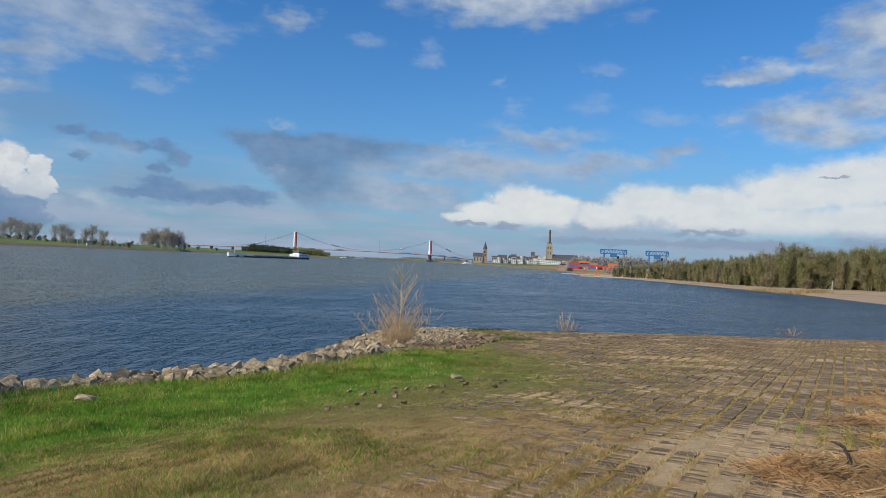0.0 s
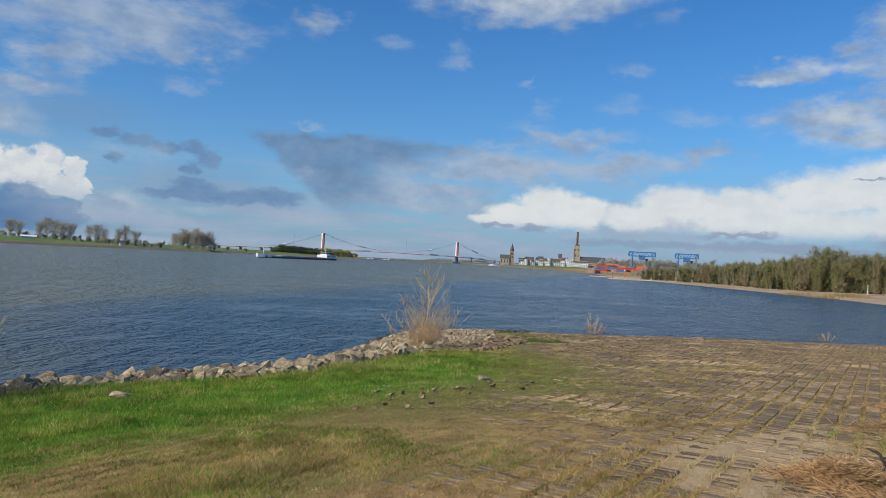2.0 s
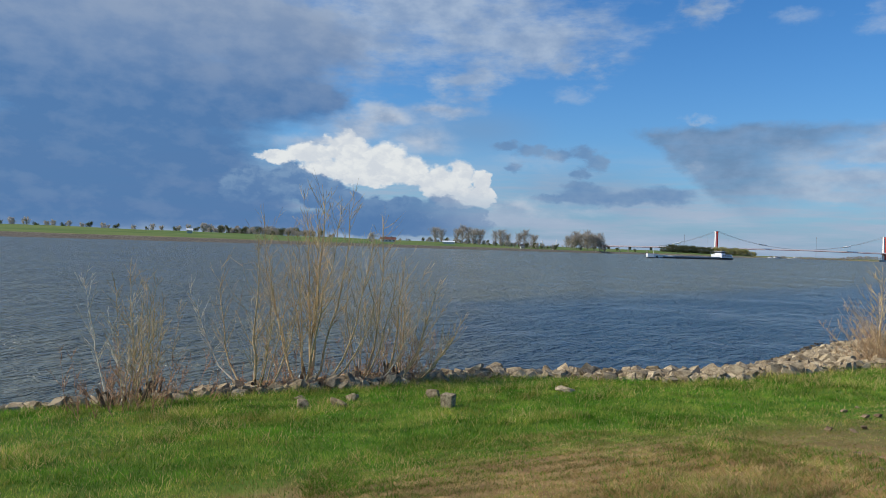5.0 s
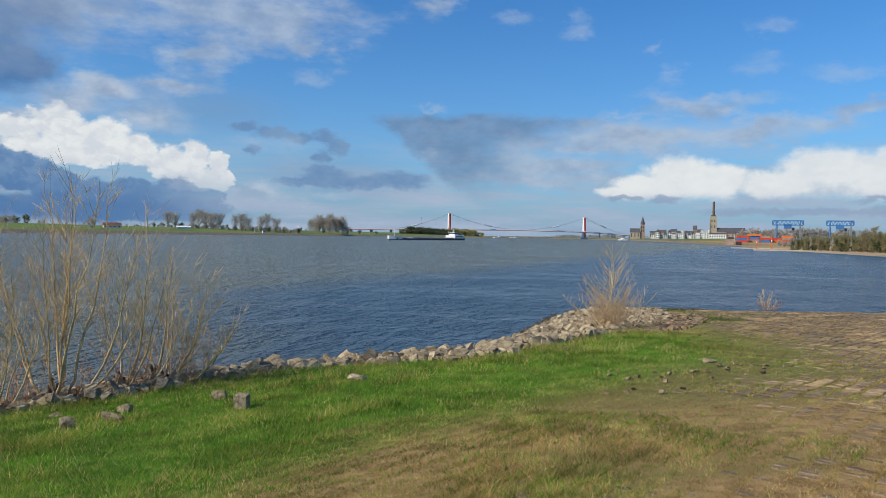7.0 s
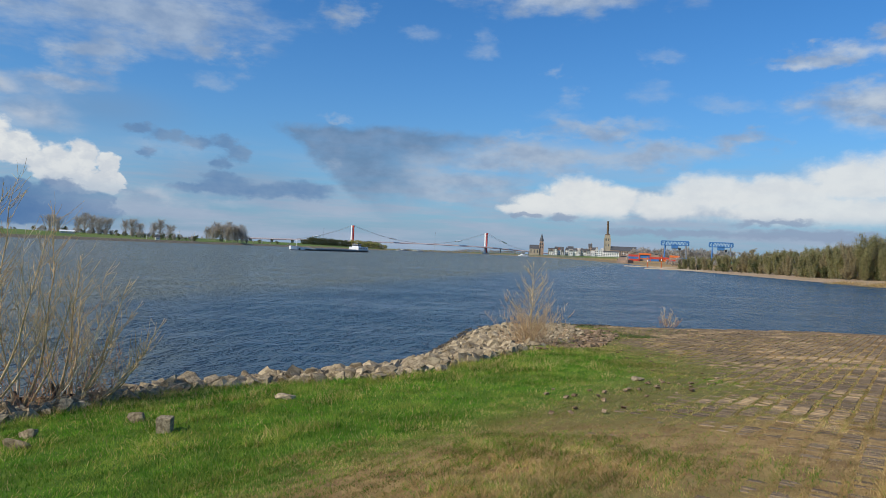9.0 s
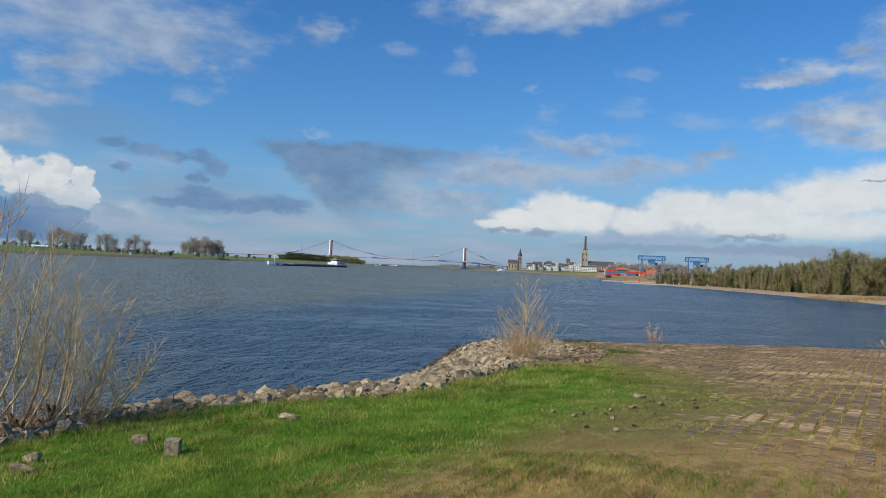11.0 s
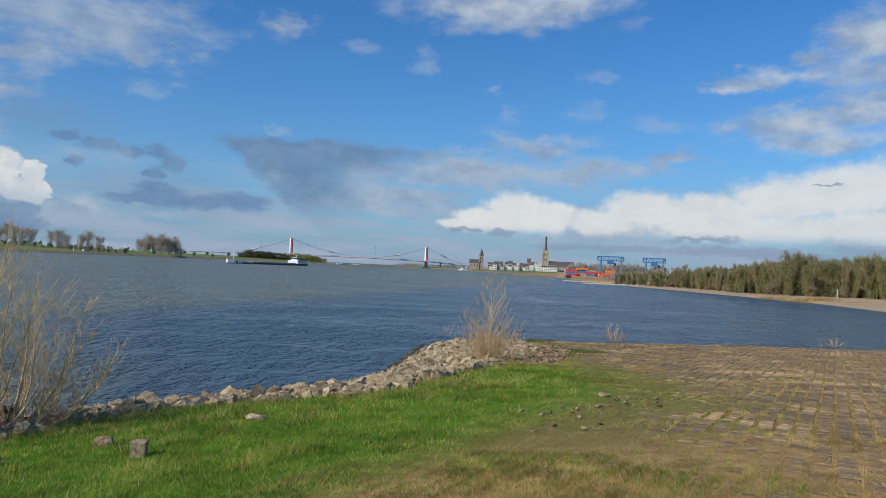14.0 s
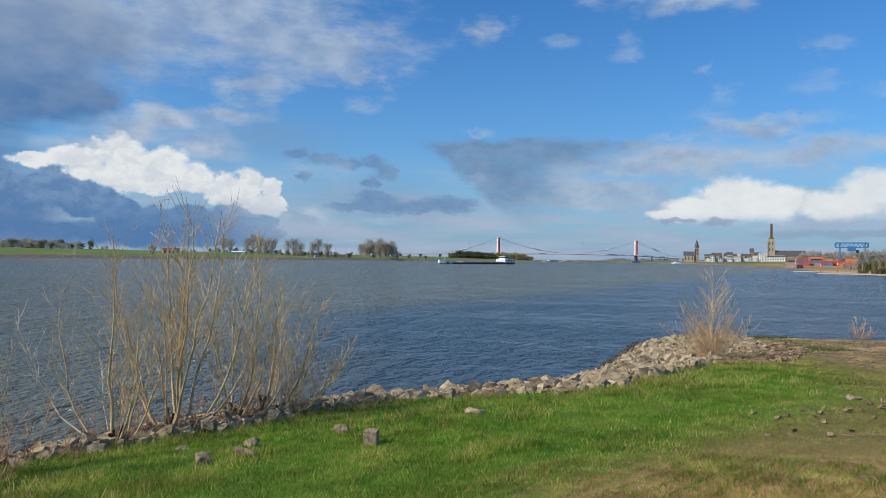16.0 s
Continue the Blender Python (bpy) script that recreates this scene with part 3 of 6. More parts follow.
def thing(name, m, label, category, group="", kind=""):
    ob = new(name)
    ob.empty_display_size = 0.3
    ob.matrix_world = m
    return tagged(ob, label, category, group, kind)


def box(bm, x0, y0, z0, x1, y1, z1, m=None):
    r = bmesh.ops.create_cube(bm, size=1.0)["verts"]
    bmesh.ops.scale(bm, verts=r, vec=(abs(x1 - x0), abs(y1 - y0), abs(z1 - z0)))
    bmesh.ops.translate(bm, verts=r, vec=((x0 + x1) / 2, (y0 + y1) / 2, (z0 + z1) / 2))
    if m is not None:
        bmesh.ops.transform(bm, verts=r, matrix=m)
    return r


def beam(bm, a, b, w, d=None):
    """A bar of width w and depth d from a to b."""
    a, b = Vector(a), Vector(b)
    r = bmesh.ops.create_cube(bm, size=1.0)["verts"]
    bmesh.ops.scale(bm, verts=r, vec=(w, d or w, (b - a).length))
    q = (b - a).to_track_quat("Z", "Y").to_matrix().to_4x4()
    bmesh.ops.transform(bm, verts=r, matrix=Matrix.Translation((a + b) / 2) @ q)
    return r


def cyl(bm, a, b, r0, r1=None, n=8):
    a, b = Vector(a), Vector(b)
    r = bmesh.ops.create_cone(bm, cap_ends=True, segments=n, radius1=r0, radius2=r0 if r1 is None else r1, depth=(b - a).length)["verts"]
    q = (b - a).to_track_quat("Z", "Y").to_matrix().to_4x4()
    bmesh.ops.transform(bm, verts=r, matrix=Matrix.Translation((a + b) / 2) @ q)
    return r


def tubes(lines, n=4):
    """Points and quads of tapered tubes; a line is (points k x 3, radii k)."""
    vs, fs, base = [], [], 0
    ang = np.arange(n) * 2 * np.pi / n
    for pts, rad in lines:
        k = len(pts)
        t = np.gradient(pts, axis=0)
        t /= np.linalg.norm(t, axis=1, keepdims=True) + 1e-9
        ref = np.array([1.0, 0, 0]) if abs(t[0, 0]) < 0.8 else np.array([0, 1.0, 0])
        u = np.cross(t, ref)
        u /= np.linalg.norm(u, axis=1, keepdims=True) + 1e-9
        w = np.cross(t, u)
        ring = pts[:, None] + (u[:, None] * np.cos(ang)[None, :, None] + w[:, None] * np.sin(ang)[None, :, None]) * np.asarray(rad)[:, None, None]
        vs.append(ring.reshape(-1, 3))
        i, j = np.meshgrid(np.arange(k - 1), np.arange(n), indexing="ij")
        a, b2 = base + i * n + j, base + i * n + (j + 1) % n
        fs.append(np.stack([a, b2, b2 + n, a + n], -1).reshape(-1, 4))
        base += k * n
    return np.concatenate(vs), np.concatenate(fs)


def value_noise(x, y, scale, seed=0):
    """Smooth noise from 0 to 1 over arrays of x and y."""
    x, y = np.asarray(x, float) / scale, np.asarray(y, float) / scale
    xi, yi = np.floor(x), np.floor(y)
    fx, fy = x - xi, y - yi
    fx, fy = fx * fx * (3 - 2 * fx), fy * fy * (3 - 2 * fy)

    def h(i, j):
        v = np.sin(i * 127.1 + j * 311.7 + seed * 74.7) * 43758.5453
        return v - np.floor(v)
    return (h(xi, yi) * (1 - fx) + h(xi + 1, yi) * fx) * (1 - fy) + (h(xi, yi + 1) * (1 - fx) + h(xi + 1, yi + 1) * fx) * fy


def smooth(v, lo, hi):
    t = np.clip((v - lo) / (hi - lo), 0, 1)
    return t * t * (3 - 2 * t)


def side(x, y, line):
    """Distance to a line of points; positive to the right of its course."""
    best = np.full(np.shape(x), 1e9)
    sign = np.ones(np.shape(x))
    for (ax, ay), (bx, by) in zip(line, line[1:]):
        dx, dy = bx - ax, by - ay
        t = np.clip(((x - ax) * dx + (y - ay) * dy) / (dx * dx + dy * dy), 0, 1)
        d = np.hypot(x - ax - t * dx, y - ay - t * dy)
        c = (x - ax) * dy - (y - ay) * dx
        near = d < best - 1e-6
        best = np.where(near, d, best)
        sign = np.where(near, np.where(c >= 0, 1.0, -1.0), sign)
    return best * sign


# ---- the lie of the land ----
SHORE = [(-300, -4900), (-60, -80), (-24, -12), (-16, 3), (-13.2, 9.3), (-11.4, 13.2), (-10.2, 15.4), (-8.4, 16.6), (-6, 18.2), (-4.4, 22),
         (-3.6, 27), (-2.9, 32), (-1, 35), (2.3, 36), (14, 39), (27, 41), (45, 50), (58, 66), (66, 95), (75, 140), (75, 260),
         (100, 514), (120, 1113), (116, 1500), (98, 1750), (60, 2000), (10, 2350), (-300, 3200), (-1500, 4900)]
FAR_SHORE = [(-480, -4900), (-462, 0), (-385, 1400), (-300, 1560), (-235, 1690), (-265, 1800), (-430, 2050), (-800, 2700), (-2400, 4900)]
STONE_EDGE = [(-24, -8), (-14.6, 3.5), (-11.8, 7.8), (-10.8, 9.3), (-9.9, 10.5), (-9.2, 12.5), (-8, 13.6), (-6.5, 14.1), (-4.5, 14.4),
              (-3.4, 15.7), (-2.1, 18), (-1.1, 19.9), (0.1, 22), (1.4, 27), (1.9, 38)]
GREEN_EDGE = [(-7, 1), (-4.3, 6.6), (-2.5, 9.2), (-1.2, 11), (0.5, 13), (1.2, 15.6), (1.3, 18), (0.4, 20), (0.2, 40)]


def height(x, y):
    x, y = np.asarray(x, float), np.asarray(y, float)
    d, e = side(x, y, SHORE), -side(x, y, FAR_SHORE)
    ramp = 1.99 - 0.0555 * np.clip(y, -8, 60) + 0.0095 * np.clip(x, -2, 30)
    low = np.log1p(np.exp(np.clip(-x * 2.0, -30, 30))) / 2.0
    ramp = ramp - 0.088 * np.clip(low, 0, 16)
    bank = np.where(d > 0, 0.27 * d, 0.45 * d)
    near = np.where(d > 0, -np.log(np.exp(-np.clip(ramp, -5, 8) * 8) + np.exp(-np.clip(bank, -5, 8) * 8)) / 8, np.minimum(ramp, bank))
    beach = np.interp(d, [-20, 0, 5, 40, 90, 200, 5000], [-3, 0, 0.25, 1.2, 2.2, 3.0, 4.0])
    beach = beach + 4.0 * smooth(y, 900, 1400) * np.clip(d / 30, 0, 1)
    w = np.maximum(smooth(y, 44, 62), smooth(x, 34, 54))
    right = np.maximum(near * (1 - w) + beach * w, -3)
    left = np.interp(e, [-40, 0, 8, 20, 200, 5000], [-3, 0, 2.9, 3.4, 9.5, 10.5])
    return np.maximum(right, left)


def bumps(x, y):
    return 0.05 * (value_noise(x, y, 1.1) - 0.5) + 0.035 * (value_noise(x, y, 0.33, 3) - 0.5)


def surface(x, y):
    """The height of the near ground with its small unevenness."""
    return height(x, y) + bumps(x, y)


def ground_z(x, y):
    return float(height(np.array([x]), np.array([y]))[0])


def sandy(x, y):
    """How far the bare sand in the middle of the ramp covers a place."""
    a = ((x - 3.1) * 0.67 + (y - 6.9) * 0.74) / 2.5
    b = ((x - 3.1) * 0.74 - (y - 6.9) * 0.67) / 0.8
    return smooth(np.hypot(a, b) + 0.9 * (value_noise(x, y, 0.9, 81) - 0.5) + 0.5 * (value_noise(x, y, 0.25, 82) - 0.5), 1.3, 0.6)


def steps(*pieces):
    return np.unique(np.round(np.concatenate(pieces), 3))


def build_ground():
    xs = steps(-np.geomspace(1000, 4900, 14), np.arange(-1000, -520, 20.0), np.arange(-520, -340, 4.0), np.arange(-340, -60, 20.0),
               np.arange(-60, -17, 1.5), np.arange(-17, 14, 0.14), np.arange(14, 80, 1.0), np.arange(80, 200, 4.0), np.geomspace(200, 4900, 24))
    ys = steps(-np.geomspace(12, 4900, 22), np.arange(-12, 3, 0.5), np.arange(3, 24, 0.14), np.arange(24, 46, 0.25), np.arange(46, 140, 2.0),
               np.arange(140, 600, 12.0), np.arange(600, 2400, 30.0), np.geomspace(2400, 4900, 16))
    x, y = (a.ravel() for a in np.meshgrid(xs, ys, indexing="xy"))
    d, e = side(x, y, SHORE), -side(x, y, FAR_SHORE)
    z = height(x, y)
    close = (np.hypot(x, y) < 60) & (z > -0.2)
    z = z + close * bumps(x, y)
    z = z + (e > 25) * 0.8 * (value_noise(x, y, 60, 5) - 0.5)
    nx, ny = len(xs), len(ys)
    i, j = np.meshgrid(np.arange(nx - 1), np.arange(ny - 1), indexing="xy")
    a = (j * nx + i).ravel()
    me = np_mesh("ground", np.stack([x, y, z], 1), np.stack([a, a + 1, a + nx + 1, a + nx], 1))
    far = np.maximum(smooth(y, 44, 62), smooth(x, 34, 54))
    green = smooth(-side(x, y, GREEN_EDGE), -1.6, 1.2) * (1 - far) * smooth(y, -40, 0)
    green = np.maximum(green, smooth(e, 10, 16))
    green = np.maximum(green, 0.75 * far * smooth(d, 100, 130))
    sand = far * (1 - smooth(d, 95, 130)) * (d > -15) * (1 - smooth(y, 260, 460))
    rubble = smooth(-side(x, y, STONE_EDGE), -0.3, 0.1) * (1 - far) + 0.6 * smooth(y, 380, 600) * ((d > -12) & (d < 40)) + ((e > -12) & (e < 11.5))
    gd = side(x, y, GREEN_EDGE)
    ramp_open = smooth(gd, 2.0, 6.0) * smooth(y, 22, 11) * (1 - far)
    moss = np.maximum(smooth(gd, 8, 1.0) * smooth(y, 5, 11) * 0.95, 0.7 * smooth(value_noise(x, y, 1.5, 71), 0.6, 0.8) * smooth(y, 8, 5)) * (1 - far)
    ramp_open = np.maximum(ramp_open * 0.5, 1.3 * sandy(x, y))
    rust = smooth(y, 20, 29) * smooth(x - 0.2 * (y - 25), 3.5, 9.0) * (1 - far)
    wet = smooth(d, 3.2, 1.6) * smooth(x, 6, 14) * (1 - far) * (y > 30)
    for n, v in (("rust", rust), ("wet", wet), ("green", green), ("open", ramp_open), ("moss", moss), ("meadow", np.maximum(smooth(e, 10, 16), smooth(y, 1000, 1200) * smooth(d, 6, 16))), ("sand", sand), ("rubble", np.clip(rubble, 0, 1))):
        me.attributes.new(n, "FLOAT", "POINT").data.foreach_set("value", np.asarray(v, np.float32))
    mesh_part("ground", me, GROUND, smooth=True)
    tagged(bpy.data.objects["ground"], "mown grass, bare soil and sandy river banks", "ground", kind="structure")


build_ground()
wm = np_mesh("water", [(-4900, -4900, 0), (4900, -4900, 0), (4900, 4900, 0), (-4900, 4900, 0)], [(0, 1, 2, 3)])
tagged(mesh_part("water", wm, WATER), "wide choppy blue-grey river", "river", kind="structure")


def polar(az, r):
    return r * math.sin(radians(az)), r * math.cos(radians(az))


def upright(x, y, turn=0, sink=0.0, scale=(1, 1, 1)):
    return pose(x, y, ground_z(x, y) - sink, 0, 0, turn) @ Matrix.Diagonal((*scale, 1))


# ---- trees ----


def tree_lines(rng, h, spread, limbs, steep, stems=1, bare=0.2):
    """Trunk and limb lines, and points along the limbs where twigs start."""
    lines, starts = [], []
    for s in range(stems):
        a0 = rng.uniform(0, 6.28)
        off = 0.0 if stems == 1 else rng.uniform(0.02, 0.09) * h
        base = np.array([math.cos(a0) * off, math.sin(a0) * off, -0.2])
        lean = rng.normal(0, 0.05 if stems == 1 else 0.13, 2)
        k = np.linspace(0, 1, 8)
        hs = h * rng.uniform(0.72, 0.98)
        pts = base + np.stack([lean[0] * hs * k + 0.012 * h * np.sin(k * 5 + a0), lean[1] * hs * k, hs * k], 1)
        r0 = h * (0.022 if stems == 1 else 0.012 if stems < 8 else 0.007)
        lines.append((pts, r0 * (1 - 0.88 * k)))
        for i in range(max(3, limbs // stems)):
            f = rng.uniform(bare, 0.95)
            p = np.array([np.interp(f, k, pts[:, c]) for c in range(3)])
            a = rng.uniform(0, 6.28)
            length = spread * h * (0.55 + 0.6 * (1 - abs(2 * f - 0.9))) * rng.uniform(0.6, 1.1)
            up = steep * rng.uniform(0.7, 1.3)
            d = np.array([math.cos(a), math.sin(a), up])
            d /= np.linalg.norm(d)
            q = np.linspace(0, 1, 5)
            lp = p + d * length * q[:, None] + np.array([0, 0, 0.16 * length])[None] * (q ** 2)[:, None] + rng.normal(0, 0.025 * length, (5, 3)) * q[:, None]
            lines.append((lp, r0 * 0.42 * (1 - f * 0.5) * (1 - 0.85 * q)))
            for u in rng.uniform(0.15, 1, 14):
                starts.append(np.array([np.interp(u, q, lp[:, c]) for c in range(3)]))
            for _ in range(3):
                u = rng.uniform(0.3, 0.9)
                p2 = np.array([np.interp(u, q, lp[:, c]) for c in range(3)])
                d2 = d + rng.normal(0, 0.5, 3) + np.array([0, 0, 0.3])
                d2 /= np.linalg.norm(d2)
                sp = p2 + d2 * length * 0.4 * np.linspace(0, 1, 3)[:, None]
                lines.append((sp, r0 * 0.16 * np.array([1, 0.6, 0.15])))
                for u2 in rng.uniform(0, 1, 8):
                    starts.append(p2 + d2 * length * 0.4 * u2)
    return lines, np.array(starts)


def slivers(rng, starts, n, length, width, up, out):
    """Thin pointed twigs or leaf sprays that grow from the start points."""
    p = starts[rng.integers(0, len(starts), n)] + rng.normal(0, length * 0.12, (n, 3))
    c = starts.mean(0)
    d = rng.normal(0, 0.7, (n, 3)) + np.array([0, 0, up]) + out * (p - c) / (np.abs(p - c).max() + 1e-6)
    d /= np.linalg.norm(d, axis=1, keepdims=True)
    w = np.cross(d, rng.normal(0, 1, (n, 3)))
    w /= np.linalg.norm(w, axis=1, keepdims=True)
    ln = length * rng.uniform(0.4, 1.2, (n, 1))
    v = np.stack([p - w * width, p + w * width, p + d * ln], 1).reshape(-1, 3)
    return v, np.arange(3 * n).reshape(-1, 3)


def make_tree(name, m, label, seed, h=10, spread=0.3, limbs=24, steep=0.9, stems=1, twigs=1600, tlen=0.9, tw=0.04, up=0.5, crown=None, group="", bare=0.2, category="tree", bark=None):
    rng = np.random.default_rng(seed)
    t = thing(name, m, label, category, group)
    lines, starts = tree_lines(rng, h, spread, limbs, steep, stems, bare)
    mesh_part("trunk", np_mesh("trunk", *tubes(lines, 5)), bark or BARK, t, smooth=True)
    mesh_part("crown", np_mesh("crown", *slivers(rng, starts, twigs, tlen, tw, up, 0.6)), crown or CROWN_BARE, t)
    return t


def scatter_trees(protos, spots, rng, label="", group=""):
    """Copies of the sample trees; a spot is (x, y, height of the crown over that of the sample)."""
    used = set()
    for i, (x, y, k) in enumerate(spots):
        p = protos[i % len(protos)]
        m = upright(x, y, rng.uniform(0, 360), 0.1, (k * rng.uniform(0.88, 1.12), k * rng.uniform(0.88, 1.12), k))
        if p not in used:
            used.add(p)
            p.matrix_world = m
        else:
            q = copy_thing(p, m)
            q.scale = m.to_scale()


rt = np.random.default_rng(11)

# riverside wood on the near bank
WOOD = [(15.2, 300, 4.6), (18, 280, 5.6), (20.5, 255, 6.4), (23, 225, 7.6), (25.8, 205, 8.8), (29, 203, 8.2), (32, 200, 10.0), (36, 190, 9.6), (42, 185, 9.5), (50, 180, 9.5)]
wood_az, wood_r, wood_h = (np.array(c) for c in zip(*WOOD))
willows = [make_tree("willow_tree", pose(0, 0, 0), "slender budding willow with many upright stems in a riverside wood", 20 + i, 8, 0.15, 70, 2.6, 9 + i % 3, 6400, 1.6, 0.015, 3.0,
                     CROWN_OLIVE if i % 3 else CROWN_TAN, "trees of the riverside wood", 0.04, "tree", GREEN_BARK) for i in range(6)]
spots = []
for row, back in enumerate((0, 9, 20, 34)):
    for a in np.arange(15.2, 48, 0.47):
        az = a + rt.uniform(-0.35, 0.35)
        x, y = polar(az, np.interp(az, wood_az, wood_r) + back + rt.uniform(-3, 3))
        spots.append((x, y, np.interp(az, wood_az, wood_h) / 8 * rt.uniform(0.82, 1.06) * (1 + 0.02 * row)))
scatter_trees(willows, spots, rt)
shrubs = [make_tree("shrub", pose(0, 0, 0), "low dense brown shrub at the edge of a riverside wood", 40 + i, 2.6, 0.5, 26, 0.7, 5, 1500, 0.5, 0.03, 0.5, (CROWN_OLIVE, CROWN_TAN, CROWN_GREEN)[i],
                    "shrubs along the riverside wood", 0.05, "shrub") for i in range(3)]
spots = []
for a in np.arange(15.0, 48, 0.26):
    az = a + rt.uniform(-0.2, 0.2)
    x, y = polar(az, np.interp(az, wood_az, wood_r) - 3 + rt.uniform(-2, 16))
    spots.append((x, y, rt.uniform(0.6, 1.6) * np.interp(az, [15, 22], [0.7, 1.0])))
scatter_trees(shrubs, spots, rt)

broad = [make_tree("broad_willow", pose(0, 0, 0), "broad rounded budding willow at the edge of the wood", 50 + i, 10, 0.42, 70, 0.8, 4, 7000, 1.1, 0.026, 0.7, (CROWN_TAN, CROWN_OLIVE)[i],
                   "broad willows in the riverside wood", 0.03, "tree", GREEN_BARK) for i in range(2)]
spots = []
for az, k, back in ((19.9, 0.8, 2), (27.6, 1.12, 1), (28.9, 1.05, 4), (30.2, 0.95, 0), (32.3, 0.95, -2), (33.6, 1.0, -4), (35.0, 1.0, -3), (36.6, 1.05, 0), (38.5, 1.0, -2)):
    spots.append((*polar(az, float(np.interp(az, wood_az, wood_r)) + back), k))
scatter_trees(broad, spots, rt)

# bare trees on the far bank
poplars = [make_tree("poplar_tree", pose(0, 0, 0), "tall leafless poplar on the far river bank", 60 + i, 26, 0.46, 84, 0.95, 1, 6400, 2.4, 0.028, 0.6, CROWN_BARE, "bare trees on the far bank", 0.12) for i in range(4)]
spots = []
for a, k in zip(np.linspace(-22.4, -19.4, 15), (0.8, 1.05, 1.0, 1.2, 1.3, 1.2, 1.36, 1.3, 1.4, 1.28, 1.36, 1.2, 1.26, 1.0, 0.75)):
    spots.append((*polar(a + rt.uniform(-0.08, 0.08), 1225 + rt.uniform(-25, 25)), k * 0.86))
for a, k in ((-25.1, 0.95), (-25.7, 1.1), (-26.2, 0.95), (-27.2, 0.95), (-27.7, 1.15), (-28.2, 0.9), (-29.4, 1.05), (-29.9, 1.15), (-30.4, 1.2), (-30.9, 1.15), (-31.3, 1.0), (-32.6, 1.0), (-33.1, 1.05)):
    spots.append((*polar(a, 1090 + rt.uniform(-15, 15)), k * 0.88))
scatter_trees(poplars, spots, rt)
copses = [make_tree("field_tree", pose(0, 0, 0), "small rounded tree in the meadows behind the far bank", 70 + i, 9, 0.5, 34, 0.6, 2, 2400, 1.4, 0.09, 0.4, (CROWN_BARE, CROWN_GREEN, CROWN_BARE)[i], "trees in the far meadows", 0.02) for i in range(3)]
spots = [(*polar(-38.3, 800), 1.2)]
for a in np.arange(-76, -41, 0.62):
    spots.append((*polar(a + rt.uniform(-0.3, 0.3), rt.uniform(930, 1280)), rt.uniform(0.7, 1.4)))
for a in np.arange(-51.5, -43, 0.2):
    spots.append((*polar(a + rt.uniform(-0.1, 0.1), rt.uniform(840, 960)), rt.uniform(0.55, 1.2)))
for a in np.arange(-37.4, -15.5, 0.5):
    spots.append((*polar(a + rt.uniform(-0.3, 0.3), rt.uniform(1230, 1500)), rt.uniform(0.4, 0.85)))
for a in np.arange(-34, -23, 0.2):
    spots.append((*polar(a + rt.uniform(-0.1, 0.1), rt.uniform(1030, 1120)), rt.uniform(0.4, 0.95)))
scatter_trees(copses, spots, rt)
# thicket by the bridge
thick = [make_tree("bankside_tree", pose(0, 0, 0), "bushy tree at the water's edge before the bridge", 80 + i, 14, 0.5, 46, 0.6, 4, 3400, 1.8, 0.13, 0.3, (CROWN_GREEN, CROWN_BUD)[i], "trees before the bridge", 0.0) for i in range(2)]
spots = []
for i, a in enumerate(np.linspace(-15.0, -8.3, 46)):
    r = np.interp(a, [-14.6, -11.2, -8.5], [1640, 1690, 1725])
    spots.append((*polar(a, r + rt.uniform(-8, 25)), rt.uniform(0.75, 1.15) * float(np.interp(a, [-15, -14.2, -12.0, -11.4, -10.6, -9.4, -8.9, -8.3], [0.7, 1.15, 1.1, 1.0, 1.3, 1.15, 0.95, 0.7]))))
dark_ones = [sp for i, sp in enumerate(spots) if i < 27]
scatter_trees(thick[:1], dark_ones, rt)
scatter_trees(thick[1:], spots[27:], rt)
# brown scrub along the bank beyond the bridge and behind the harbour
scrub = [make_tree("scrub_tree", pose(0, 0, 0), "brownish scrub tree on a distant bank", 90, 9, 0.5, 26, 0.6, 4, 1300, 1.6, 0.13, 0.3, CROWN_BARE, "scrub on the distant bank", 0.0)]
spots = [(*polar(a, np.interp(a, [-8, 0, 3.2], [2900, 2560, 2330]) + rt.uniform(0, 60)), rt.uniform(0.7, 1.3)) for a in np.arange(-7.4, 3.2, 0.13)]
spots += [(*polar(a, 960 + rt.uniform(0, 60)), rt.uniform(1.3, 2.0)) for a in np.arange(11.6, 19, 0.22)]
spots += [(*polar(a, 420 + rt.uniform(0, 60)), rt.uniform(0.35, 0.6)) for a in np.arange(14.2, 18, 0.3)]
scatter_trees(scrub, spots, rt)

# ---- bridge ----
TL, TR = Vector((-388, 2000, 0)), Vector((0, 2350, 0))
AX = (TR - TL).normalized()
PX = Vector((-AX.y, AX.x, 0))


